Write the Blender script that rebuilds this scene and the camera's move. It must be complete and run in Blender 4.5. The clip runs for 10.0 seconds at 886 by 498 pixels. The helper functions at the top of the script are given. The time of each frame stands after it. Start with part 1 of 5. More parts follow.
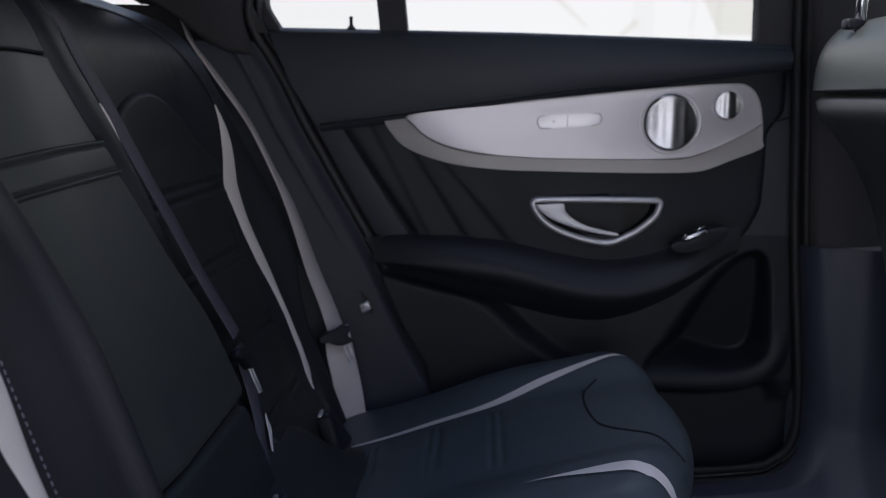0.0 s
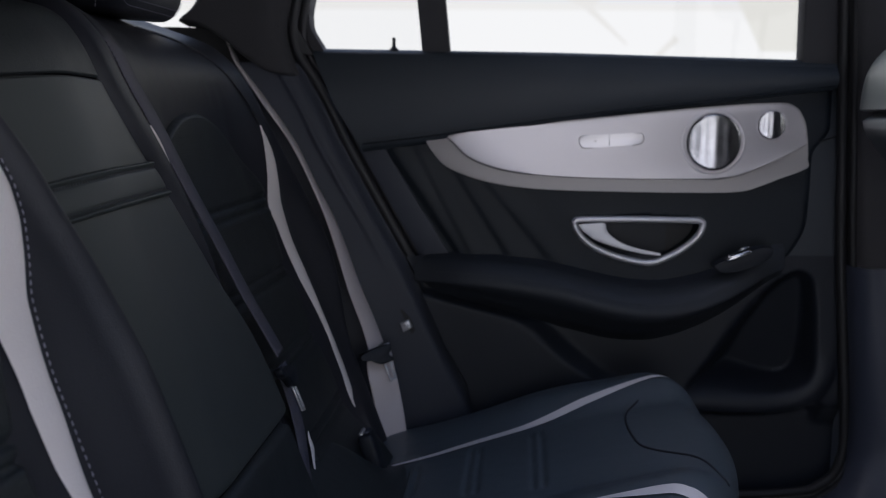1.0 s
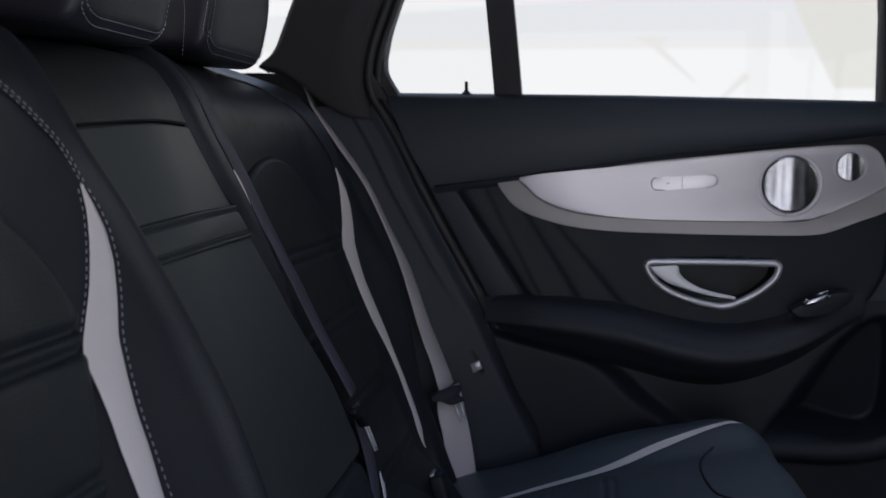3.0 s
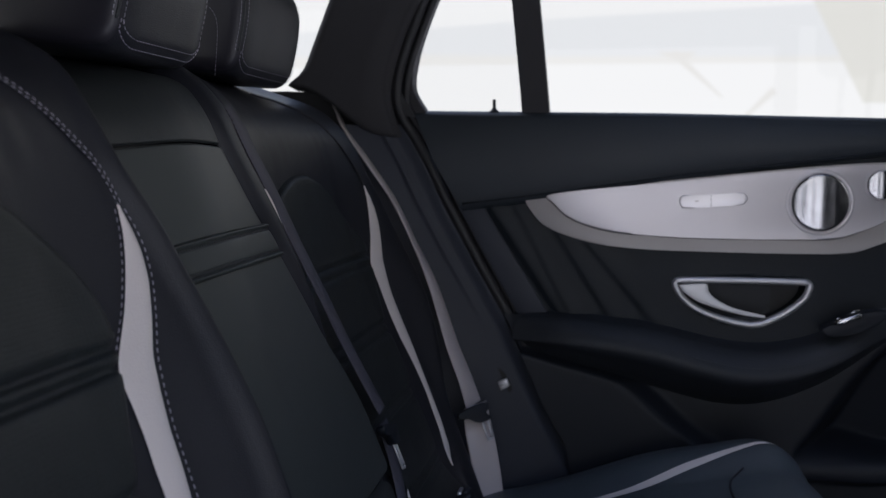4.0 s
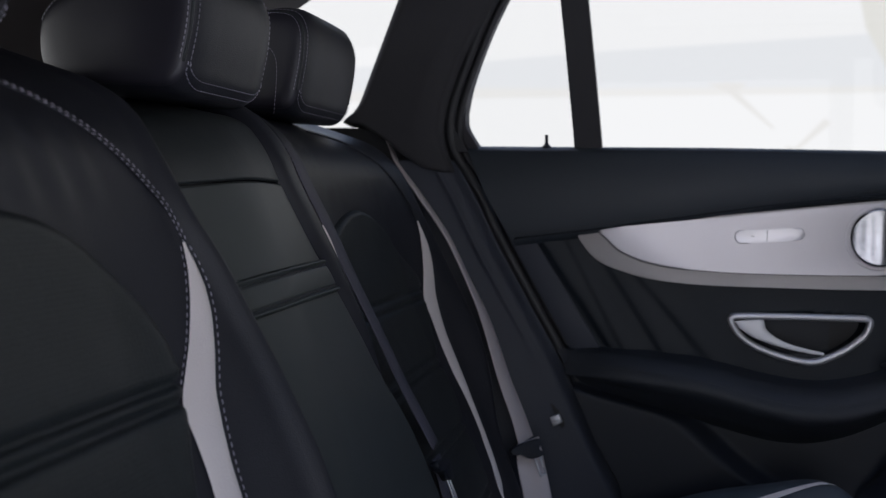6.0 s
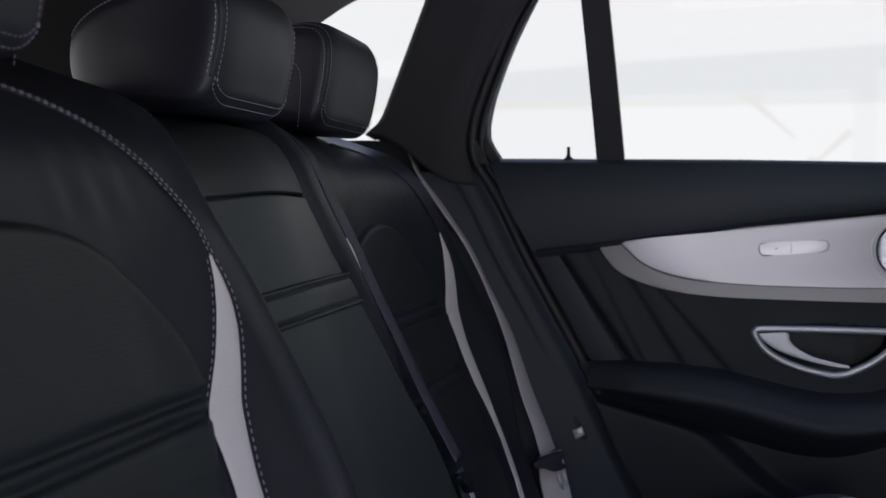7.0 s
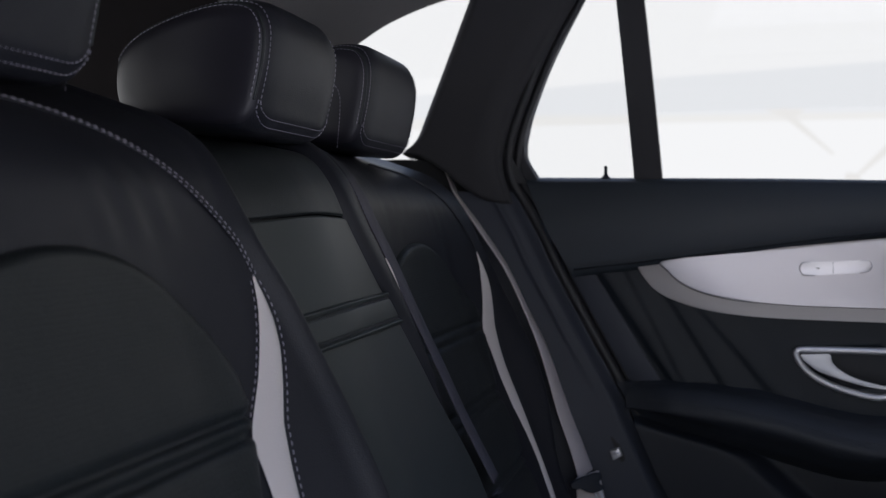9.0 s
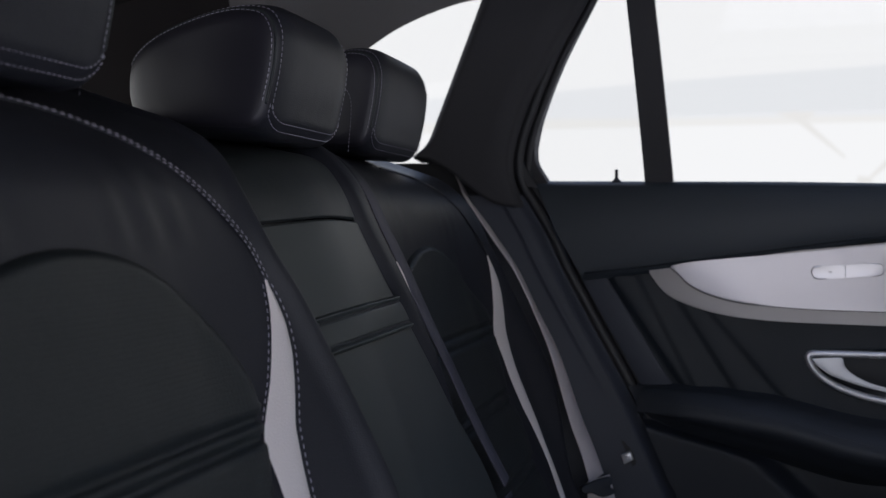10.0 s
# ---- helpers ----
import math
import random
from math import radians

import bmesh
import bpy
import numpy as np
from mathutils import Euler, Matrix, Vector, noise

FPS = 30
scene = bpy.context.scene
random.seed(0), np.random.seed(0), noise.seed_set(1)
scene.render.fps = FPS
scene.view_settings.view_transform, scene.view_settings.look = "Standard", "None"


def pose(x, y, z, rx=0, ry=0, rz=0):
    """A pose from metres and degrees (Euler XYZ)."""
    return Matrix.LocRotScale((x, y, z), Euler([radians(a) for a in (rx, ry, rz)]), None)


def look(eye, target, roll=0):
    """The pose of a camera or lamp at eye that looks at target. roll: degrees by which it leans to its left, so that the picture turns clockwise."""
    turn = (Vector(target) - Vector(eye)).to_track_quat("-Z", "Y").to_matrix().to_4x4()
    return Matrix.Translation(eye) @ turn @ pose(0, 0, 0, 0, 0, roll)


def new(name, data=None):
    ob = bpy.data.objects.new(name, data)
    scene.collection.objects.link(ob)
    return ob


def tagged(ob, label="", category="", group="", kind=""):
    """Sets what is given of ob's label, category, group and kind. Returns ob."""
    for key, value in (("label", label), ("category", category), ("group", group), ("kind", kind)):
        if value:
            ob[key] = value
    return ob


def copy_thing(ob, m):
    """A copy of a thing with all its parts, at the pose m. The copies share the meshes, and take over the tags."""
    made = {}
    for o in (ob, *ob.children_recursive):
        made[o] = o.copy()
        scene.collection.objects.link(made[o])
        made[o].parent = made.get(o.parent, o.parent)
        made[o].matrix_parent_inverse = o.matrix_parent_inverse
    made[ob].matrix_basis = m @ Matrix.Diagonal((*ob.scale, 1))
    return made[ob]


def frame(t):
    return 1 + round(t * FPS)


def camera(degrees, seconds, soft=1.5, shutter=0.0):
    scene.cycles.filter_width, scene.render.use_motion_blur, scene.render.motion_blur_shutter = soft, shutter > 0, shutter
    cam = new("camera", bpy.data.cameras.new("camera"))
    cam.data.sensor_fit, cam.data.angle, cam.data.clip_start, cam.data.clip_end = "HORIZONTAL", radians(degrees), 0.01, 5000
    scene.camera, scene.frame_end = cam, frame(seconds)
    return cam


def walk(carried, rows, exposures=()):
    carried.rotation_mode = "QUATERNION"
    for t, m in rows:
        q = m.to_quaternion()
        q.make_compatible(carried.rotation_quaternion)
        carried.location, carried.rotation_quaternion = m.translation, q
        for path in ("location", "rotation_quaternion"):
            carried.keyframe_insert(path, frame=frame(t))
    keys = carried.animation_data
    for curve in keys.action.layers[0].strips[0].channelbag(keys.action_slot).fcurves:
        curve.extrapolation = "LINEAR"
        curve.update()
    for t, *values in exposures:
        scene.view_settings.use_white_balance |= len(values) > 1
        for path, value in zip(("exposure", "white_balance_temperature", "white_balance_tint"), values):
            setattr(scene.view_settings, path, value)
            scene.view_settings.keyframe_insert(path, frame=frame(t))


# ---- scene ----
# ================= camera =================
# x: towards the car's front, y: across the cabin to the far door, z: up from the ground
cam = camera(51.7, 10.0, soft=1.1)
cam.data.dof.use_dof, cam.data.dof.focus_distance, cam.data.dof.aperture_fstop = True, 0.90, 6.5
ROWS = [  # seconds, place, yaw, pitch, roll
    (0.0, 0.0000, 0.0000, 1.0000, 2.40, -9.57, 0.07),
    (0.5, -0.0017, -0.0023, 1.0021, 3.62, -9.03, 0.02),
    (1.0, -0.0047, -0.0040, 1.0040, 4.80, -8.51, -0.05),
    (1.5, -0.0073, -0.0052, 1.0057, 5.81, -7.95, -0.05),
    (2.0, -0.0092, -0.0078, 1.0069, 6.95, -7.30, -0.08),
    (2.5, -0.0104, -0.0107, 1.0080, 8.00, -6.66, -0.14),
    (4.0, -0.0163, -0.0158, 1.0145, 10.47, -5.21, -0.14),
    (4.5, -0.0171, -0.0183, 1.0155, 11.19, -4.68, -0.15),
    (5.0, -0.0196, -0.0196, 1.0173, 12.01, -4.13, -0.18),
    (5.5, -0.0214, -0.0208, 1.0183, 12.76, -3.62, -0.19),
    (7.0, -0.0246, -0.0261, 1.0206, 14.71, -2.50, -0.25),
    (7.5, -0.0268, -0.0262, 1.0224, 15.27, -2.19, -0.27),
    (8.0, -0.0283, -0.0276, 1.0233, 15.81, -1.89, -0.26),
    (8.5, -0.0292, -0.0288, 1.0240, 16.28, -1.64, -0.24),
    (9.0, -0.0303, -0.0294, 1.0251, 16.75, -1.48, -0.21),
    (9.5, -0.0309, -0.0300, 1.0251, 17.10, -1.33, -0.22),
    (10.0, -0.0310, -0.0308, 1.0250, 17.37, -1.25, -0.24),
]
walk(cam, [(t, pose(x, y, z, 90 + pitch, 0, yaw) @ pose(0, 0, 0, 0, 0, roll)) for t, x, y, z, yaw, pitch, roll in ROWS],
     exposures=[(0.0, 1.08, 6150, 13.0), (10.0, 1.08, 6150, 13.0)])

# ================= light =================
SUN_UP, SUN_ROUND = radians(62), radians(270)
world = bpy.data.worlds.new("sky")
scene.world = world
world.use_nodes = True
wn = world.node_tree
sky = wn.nodes.new("ShaderNodeTexSky")
sky.sky_type, sky.sun_disc, sky.sun_elevation, sky.sun_rotation = "NISHITA", False, SUN_UP, SUN_ROUND
sky.air_density, sky.dust_density = 1.0, 3.0
wn.links.new(sky.outputs[0], wn.nodes["Background"].inputs[0])
wn.nodes["Background"].inputs[1].default_value = 0.14
sun_data = bpy.data.lights.new("sun", "SUN")
sun_data.energy, sun_data.angle, sun_data.color = 2.0, radians(12), (1.0, 0.96, 0.92)
sun = new("sun", sun_data)
sun.matrix_world = look((-47, 0, 88), (0, 0, 0.7))
BACKDROP = 1.4 * 0.945 / 2 ** 1.08      # brightened to light the cabin; the tinted panes dim the view of it

# ================= materials =================


def material(name, colour, rough=0.5, metal=0.0, grain=0.0, grain_scale=600.0, blotch=0.08, blotch_scale=9.0, sheen=0.0, coat=0.0, wrinkle=0.0, cells=False, spec=0.5):
    """Principled surface with colour variation at a large and a small scale and a fine relief."""
    m = bpy.data.materials.new(name)
    m.use_nodes = True
    t = m.node_tree
    n, l = t.nodes, t.links
    p = n["Principled BSDF"]
    p.inputs["Roughness"].default_value = rough
    p.inputs["Metallic"].default_value = metal
    p.inputs["Coat Weight"].default_value = coat
    p.inputs["Specular IOR Level"].default_value = spec
    if sheen:
        p.inputs["Sheen Weight"].default_value = sheen
    co = n.new("ShaderNodeTexCoord")
    big = n.new("ShaderNodeTexNoise")
    big.inputs["Scale"].default_value, big.inputs["Detail"].default_value = blotch_scale, 5
    l.new(co.outputs["Object"], big.inputs["Vector"])
    mix = n.new("ShaderNodeMix")
    mix.data_type = "RGBA"
    mix.inputs[6].default_value = (*[c * (1 - blotch) for c in colour], 1)
    mix.inputs[7].default_value = (*[c * (1 + blotch) for c in colour], 1)
    l.new(big.outputs["Fac"], mix.inputs[0])
    l.new(mix.outputs[2], p.inputs["Base Color"])
    vary = n.new("ShaderNodeMapRange")
    vary.inputs["To Min"].default_value, vary.inputs["To Max"].default_value = rough * 0.85, min(1, rough * 1.15)
    l.new(big.outputs["Fac"], vary.inputs["Value"])
    l.new(vary.outputs[0], p.inputs["Roughness"])
    if grain:
        if cells:
            fine = n.new("ShaderNodeTexVoronoi")
            fine.inputs["Scale"].default_value = grain_scale
            out = fine.outputs["Distance"]
        else:
            fine = n.new("ShaderNodeTexNoise")
            fine.inputs["Scale"].default_value, fine.inputs["Detail"].default_value = grain_scale, 3
            out = fine.outputs["Fac"]
        l.new(co.outputs["Object"], fine.inputs["Vector"])
        b = n.new("ShaderNodeBump")
        b.inputs["Strength"].default_value, b.inputs["Distance"].default_value = grain, 0.0006
        l.new(out, b.inputs["Height"])
        if wrinkle:
            w = n.new("ShaderNodeTexNoise")
            w.inputs["Scale"].default_value, w.inputs["Detail"].default_value = 26, 4
            l.new(co.outputs["Object"], w.inputs["Vector"])
            b2 = n.new("ShaderNodeBump")
            b2.inputs["Strength"].default_value, b2.inputs["Distance"].default_value = wrinkle, 0.004
            l.new(w.outputs["Fac"], b2.inputs["Height"])
            l.new(b.outputs[0], b2.inputs["Normal"])
            l.new(b2.outputs[0], p.inputs["Normal"])
        else:
            l.new(b.outputs[0], p.inputs["Normal"])
    return m


# black leather bases raised a little to imitate haze in the dark parts
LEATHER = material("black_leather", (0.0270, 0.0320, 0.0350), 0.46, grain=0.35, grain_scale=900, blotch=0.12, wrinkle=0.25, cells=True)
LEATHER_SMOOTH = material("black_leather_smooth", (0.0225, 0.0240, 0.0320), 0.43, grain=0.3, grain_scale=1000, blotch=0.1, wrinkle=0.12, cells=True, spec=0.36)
# base raised: the window's sheen on the armrest put into its colour
PANEL_LEATHER = material("armrest_leather", (0.0540, 0.0620, 0.0620), 0.44, grain=0.12, grain_scale=1300, blotch=0.12, wrinkle=0.08, cells=True)
ARM_LEATHER = material("door_armrest_leather", (0.0225, 0.0265, 0.0345), 0.54, grain=0.4, grain_scale=700, blotch=0.1, cells=True)
# side panels' base raised to imitate sheen from the rear windows
HEAD_LEATHER = material("head_restraint_leather", (0.0280, 0.0268, 0.0365), 0.36, grain=0.15, grain_scale=1400, blotch=0.1, wrinkle=0.04, cells=True)
LEVER = material("bright_satin_metal", (0.86, 0.85, 0.87), 0.38, metal=0.2, blotch=0.02)
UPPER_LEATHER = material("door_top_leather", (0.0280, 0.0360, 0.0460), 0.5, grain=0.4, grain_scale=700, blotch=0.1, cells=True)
BORDER = material("door_border_plastic", (0.038, 0.045, 0.055), 0.5, grain=0.4, grain_scale=900, blotch=0.08)
SILL = material("sill_plastic", (0.042, 0.049, 0.074), 0.5, grain=0.4, grain_scale=900, blotch=0.08)
# middle panel's base darkened to stand in for shade on the lower door
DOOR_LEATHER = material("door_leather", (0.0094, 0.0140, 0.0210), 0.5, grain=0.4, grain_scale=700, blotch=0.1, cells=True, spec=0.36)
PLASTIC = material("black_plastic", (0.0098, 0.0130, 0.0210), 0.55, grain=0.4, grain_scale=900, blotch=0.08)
PLASTIC_SOFT = material("grey_plastic", (0.034, 0.039, 0.056), 0.55, grain=0.4, grain_scale=900, blotch=0.06)
# same black leather, base raised to imitate stronger light on the cushions
CUSHION = material("lit_cushion_leather", (0.077, 0.095, 0.112), 0.40, grain=0.35, grain_scale=900, blotch=0.12, wrinkle=0.25, cells=True)
SEATBACK = material("grey_leather", (0.056, 0.065, 0.068), 0.36, grain=0.15, grain_scale=900, blotch=0.1, wrinkle=0.06, cells=True)
SEATBACK_LOW = material("dark_grey_leather", (0.055, 0.062, 0.068), 0.45, grain=0.15, grain_scale=900, blotch=0.1, wrinkle=0.06, cells=True)
SEAL = material("grey_rubber_seal", (0.026, 0.026, 0.029), 0.5, grain=0.2, grain_scale=400)
RUBBER = material("black_rubber", (0.013, 0.013, 0.015), 0.6, grain=0.2, grain_scale=400)
WHITE_LEATHER = material("white_leather", (0.88, 0.815, 0.80), 0.42, grain=0.35, grain_scale=800, blotch=0.03, cells=True)
PERFORATED = material("perforated_leather", (0.0205, 0.0255, 0.0280), 0.46, grain=0.35, grain_scale=900, blotch=0.12, wrinkle=0.2, cells=True)


def perforate(m, pitch):
    """Rows of fine holes pressed into the leather."""
    n, l = m.node_tree.nodes, m.node_tree.links
    co = n.new("ShaderNodeTexCoord")
    sep = n.new("ShaderNodeSeparateXYZ")
    l.new(co.outputs["Object"], sep.inputs[0])
    waves = []
    for axis in ("Y", "Z"):
        k = n.new("ShaderNodeMath")
        k.operation = "MULTIPLY"
        k.inputs[1].default_value = 2 * math.pi / pitch
        l.new(sep.outputs[axis], k.inputs[0])
        c = n.new("ShaderNodeMath")
        c.operation = "COSINE"
        l.new(k.outputs[0], c.inputs[0])
        waves.append(c)
    both = n.new("ShaderNodeMath")
    both.operation = "ADD"
    l.new(waves[0].outputs[0], both.inputs[0]); l.new(waves[1].outputs[0], both.inputs[1])
    hole = n.new("ShaderNodeMapRange")
    hole.inputs["From Min"].default_value, hole.inputs["From Max"].default_value = 1.25, 1.6
    hole.inputs["To Min"].default_value, hole.inputs["To Max"].default_value = 1.0, 0.0
    l.new(both.outputs[0], hole.inputs["Value"])
    bump = n.new("ShaderNodeBump")
    bump.inputs["Strength"].default_value, bump.inputs["Distance"].default_value = 0.9, 0.0010
    l.new(hole.outputs[0], bump.inputs["Height"])
    p = n["Principled BSDF"]
    l.new(p.inputs["Normal"].links[0].from_socket, bump.inputs["Normal"])
    l.new(bump.outputs[0], p.inputs["Normal"])


perforate(PERFORATED, 0.0034)
THREAD = material("grey_thread", (0.36, 0.34, 0.41), 0.7, grain=0.5, grain_scale=2500)
THREAD_DARK = material("dark_thread", (0.05, 0.05, 0.055), 0.7, grain=0.5, grain_scale=2500)
ALU = material("satin_aluminium", (0.72, 0.685, 0.705), 0.40, metal=0.62, grain=0.12, grain_scale=1500, blotch=0.02)
ALU_BAND = material("matt_aluminium", (0.54, 0.51, 0.50), 0.5, metal=0.30, grain=0.2, grain_scale=1500, blotch=0.03)
SATIN = material("satin_metal", (0.70, 0.69, 0.72), 0.32, metal=0.5, blotch=0.02)
CHROME = material("satin_chrome", (0.72, 0.72, 0.74), 0.16, metal=1.0, blotch=0.02)
# blotches put a mottled reflection into the grille's colour
STEEL = material("polished_speaker_steel", (0.54, 0.535, 0.55), 0.22, metal=1.0, grain=0.5, grain_scale=1300, blotch=0.35, blotch_scale=55, wrinkle=0.06)
WEB_DARK = material("dark_webbing", (0.100, 0.096, 0.124), 0.65, grain=0.9, grain_scale=900, blotch=0.35, blotch_scale=420)
WEB_LIGHT = material("light_webbing", (0.76, 0.69, 0.70), 0.6, grain=0.6, grain_scale=1400, blotch=0.04)
# one lining cloth twice: window light and cabin shade put into its colours
RAIL_LIT = material("headliner_lit", (0.20, 0.19, 0.185), 0.9, grain=0.5, grain_scale=1200)
HEADLINER_SHADED = material("headliner", (0.022, 0.017, 0.016), 0.9, grain=0.5, grain_scale=1200)
PILLAR = material("pillar_fabric", (0.040, 0.039, 0.043), 0.8, grain=0.5, grain_scale=1300)
CARPET = material("carpet", (0.024, 0.024, 0.027), 0.95, grain=0.9, grain_scale=1500)
CONCRETE = material("concrete", (0.55, 0.56, 0.57), 0.8, grain=0.4, grain_scale=60, blotch=0.1, blotch_scale=0.6)
PAINT = material("car_paint", (0.30, 0.31, 0.33), 0.3, metal=0.4, coat=0.6)


def brush(m, scale, strength):
    """Fine lines of brushing that run level."""
    n, l = m.node_tree.nodes, m.node_tree.links
    co, mp, tex, b = n.new("ShaderNodeTexCoord"), n.new("ShaderNodeMapping"), n.new("ShaderNodeTexNoise"), n.new("ShaderNodeBump")
    mp.inputs["Scale"].default_value = (scale * 0.03, scale * 0.03, scale)
    tex.inputs["Scale"].default_value = 1.0
    l.new(co.outputs["Object"], mp.inputs[0]); l.new(mp.outputs[0], tex.inputs["Vector"])
    b.inputs["Strength"].default_value, b.inputs["Distance"].default_value = strength, 0.0004
    l.new(tex.outputs["Fac"], b.inputs["Height"]); l.new(b.outputs[0], n["Principled BSDF"].inputs["Normal"])


brush(STEEL, 2600, 0.2)
SWITCH = material("pale_satin_switch", (0.80, 0.77, 0.785), 0.36, metal=0.75, blotch=0.02)


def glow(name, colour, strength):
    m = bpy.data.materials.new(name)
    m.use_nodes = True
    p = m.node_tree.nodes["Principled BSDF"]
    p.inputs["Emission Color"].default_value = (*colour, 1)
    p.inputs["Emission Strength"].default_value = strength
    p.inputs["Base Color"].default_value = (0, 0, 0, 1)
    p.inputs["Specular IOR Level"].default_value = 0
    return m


def pane_glass(name="window_glass", tint=(0.97, 0.98, 0.98)):
    m = bpy.data.materials.new(name)
    m.use_nodes = True
    n, l = m.node_tree.nodes, m.node_tree.links
    n.remove(n["Principled BSDF"])
    a, b, mix, f = n.new("ShaderNodeBsdfTransparent"), n.new("ShaderNodeBsdfGlossy"), n.new("ShaderNodeMixShader"), n.new("ShaderNodeFresnel")
    a.inputs[0].default_value = (*tint, 1)
    b.inputs["Roughness"].default_value = 0.0
    f.inputs[0].default_value = 1.45
    l.new(f.outputs[0], mix.inputs[0]); l.new(a.outputs[0], mix.inputs[1]); l.new(b.outputs[0], mix.inputs[2])
    l.new(mix.outputs[0], n["Material Output"].inputs[0])
    return m


GLASS = pane_glass()
# tint added so the brightened distance keeps its tone through the panes
DIM_GLASS = pane_glass("dimming_glass", (0.700, 0.698, 0.686))

# ================= building helpers =================
YC = 0.736            # the car's middle
SEAT = 0.3375         # from the middle to the centre of an outboard seat
TILT_N = Vector((1, 0, 0.36)).normalized()


def thing(name, label, category, group="", kind="", at=(0, 0, 0)):
    e = new(name)
    e.location = at
    return tagged(e, label, category, group, kind)


def part(name, bm, mat, parent=None, label="", smooth=True):
    me = bpy.data.meshes.new(name)
    bmesh.ops.recalc_face_normals(bm, faces=bm.faces)
    bm.to_mesh(me)
    bm.free()
    me.materials.append(mat)
    if smooth:
        me.polygons.foreach_set("use_smooth", [True] * len(me.polygons))
    ob = new(name, me)
    if parent is not None:
        ob.parent = parent
        w = Matrix.Translation(parent.location)
        up = parent
        while up.parent is not None:
            up = up.parent
            w = Matrix.Translation(up.location) @ w
        ob.matrix_parent_inverse = w.inverted()
    if label:
        ob["label"] = label
    return ob


def ease(a, b, x):
    t = min(1.0, max(0.0, (x - a) / (b - a)))
    return t * t * (3 - 2 * t)


def lerp_table(table, x):
    if x <= table[0][0]:
        return table[0][1]
    for (a, u), (b, v) in zip(table, table[1:]):
        if x <= b:
            return u + (v - u) * (x - a) / (b - a)
    return table[-1][1]


def smooth_table(table, x, h):
    return sum(lerp_table(table, x + k * h) for k in (-1, -0.5, 0, 0.5, 1)) / 5


def spline(pts, n=8, closed=True):
    """Catmull-Rom curve through the points."""
    out, k = [], len(pts)
    pts = [Vector(p) for p in pts]
    for i in range(k if closed else k - 1):
        p = [pts[(i + j) % k] if closed else pts[min(max(i + j, 0), k - 1)] for j in (-1, 0, 1, 2)]
        for s in range(n):
            t = s / n
            out.append(0.5 * (2 * p[1] + (p[2] - p[0]) * t + (2 * p[0] - 5 * p[1] + 4 * p[2] - p[3]) * t * t + (3 * p[1] - p[0] - 3 * p[2] + p[3]) * t ** 3))
    if not closed:
        out.append(pts[-1])
    return out


def grid(nu, nv, place, wrap_u=False):
    """A sheet of nu x nv cells; place(u, v) gives the point for u, v in 0..1."""
    bm = bmesh.new()
    rows = [[bm.verts.new(place(i / nu, j / nv)) for i in range(nu if wrap_u else nu + 1)] for j in range(nv + 1)]
    for a, b in zip(rows, rows[1:]):
        for i in range(nu):
            k = (i + 1) % len(a)
            bm.faces.new((a[i], a[k], b[k], b[i]))
    return bm


def add_grid(bm, nu, nv, place, wrap_u=False):
    rows = [[bm.verts.new(place(i / nu, j / nv)) for i in range(nu if wrap_u else nu + 1)] for j in range(nv + 1)]
    for a, b in zip(rows, rows[1:]):
        for i in range(nu):
            k = (i + 1) % len(a)
            bm.faces.new((a[i], a[k], b[k], b[i]))
    return rows


def add_box(bm, lo, hi, bevel=0.0, seg=2):
    c = [(a + b) / 2 for a, b in zip(lo, hi)]
    r = bmesh.ops.create_cube(bm, size=1, matrix=Matrix.Translation(c) @ Matrix.Diagonal((*[b - a for a, b in zip(lo, hi)], 1)))
    if bevel:
        edges = {e for v in r["verts"] for e in v.link_edges}
        bmesh.ops.bevel(bm, geom=list(edges), offset=bevel, segments=seg, affect="EDGES", profile=0.5)
    return bm


def box(lo, hi, bevel=0.0, seg=2):
    return add_box(bmesh.new(), lo, hi, bevel, seg)


def add_tube(bm, pts, radius, sides=8, caps=True):
    pts = [Vector(p) for p in pts]
    rings = []
    for i, p in enumerate(pts):
        d = (pts[min(i + 1, len(pts) - 1)] - pts[max(i - 1, 0)]).normalized()
        a = d.cross(Vector((0.31, 0.27, 0.9))).normalized()
        b = d.cross(a)
        r = radius(i / (len(pts) - 1)) if callable(radius) else radius
        rings.append([bm.verts.new(p + r * (math.cos(2 * math.pi * k / sides) * a + math.sin(2 * math.pi * k / sides) * b)) for k in range(sides)])
    for u, v in zip(rings, rings[1:]):
        for k in range(sides):
            bm.faces.new((u[k], u[(k + 1) % sides], v[(k + 1) % sides], v[k]))
    if caps:
        bm.faces.new(rings[0][::-1])
        bm.faces.new(rings[-1])
    return bm


def walk_along(pts, step):
    """Points and directions at even steps along a polyline."""
    out, left = [], 0.0
    for a, b in zip(pts, pts[1:]):
        d, ln = b - a, (b - a).length
        if ln < 1e-9:
            continue
        s = left
        while s < ln:
            out.append((a + d * (s / ln), d / ln))
            s += step
        left = s - ln
    return out


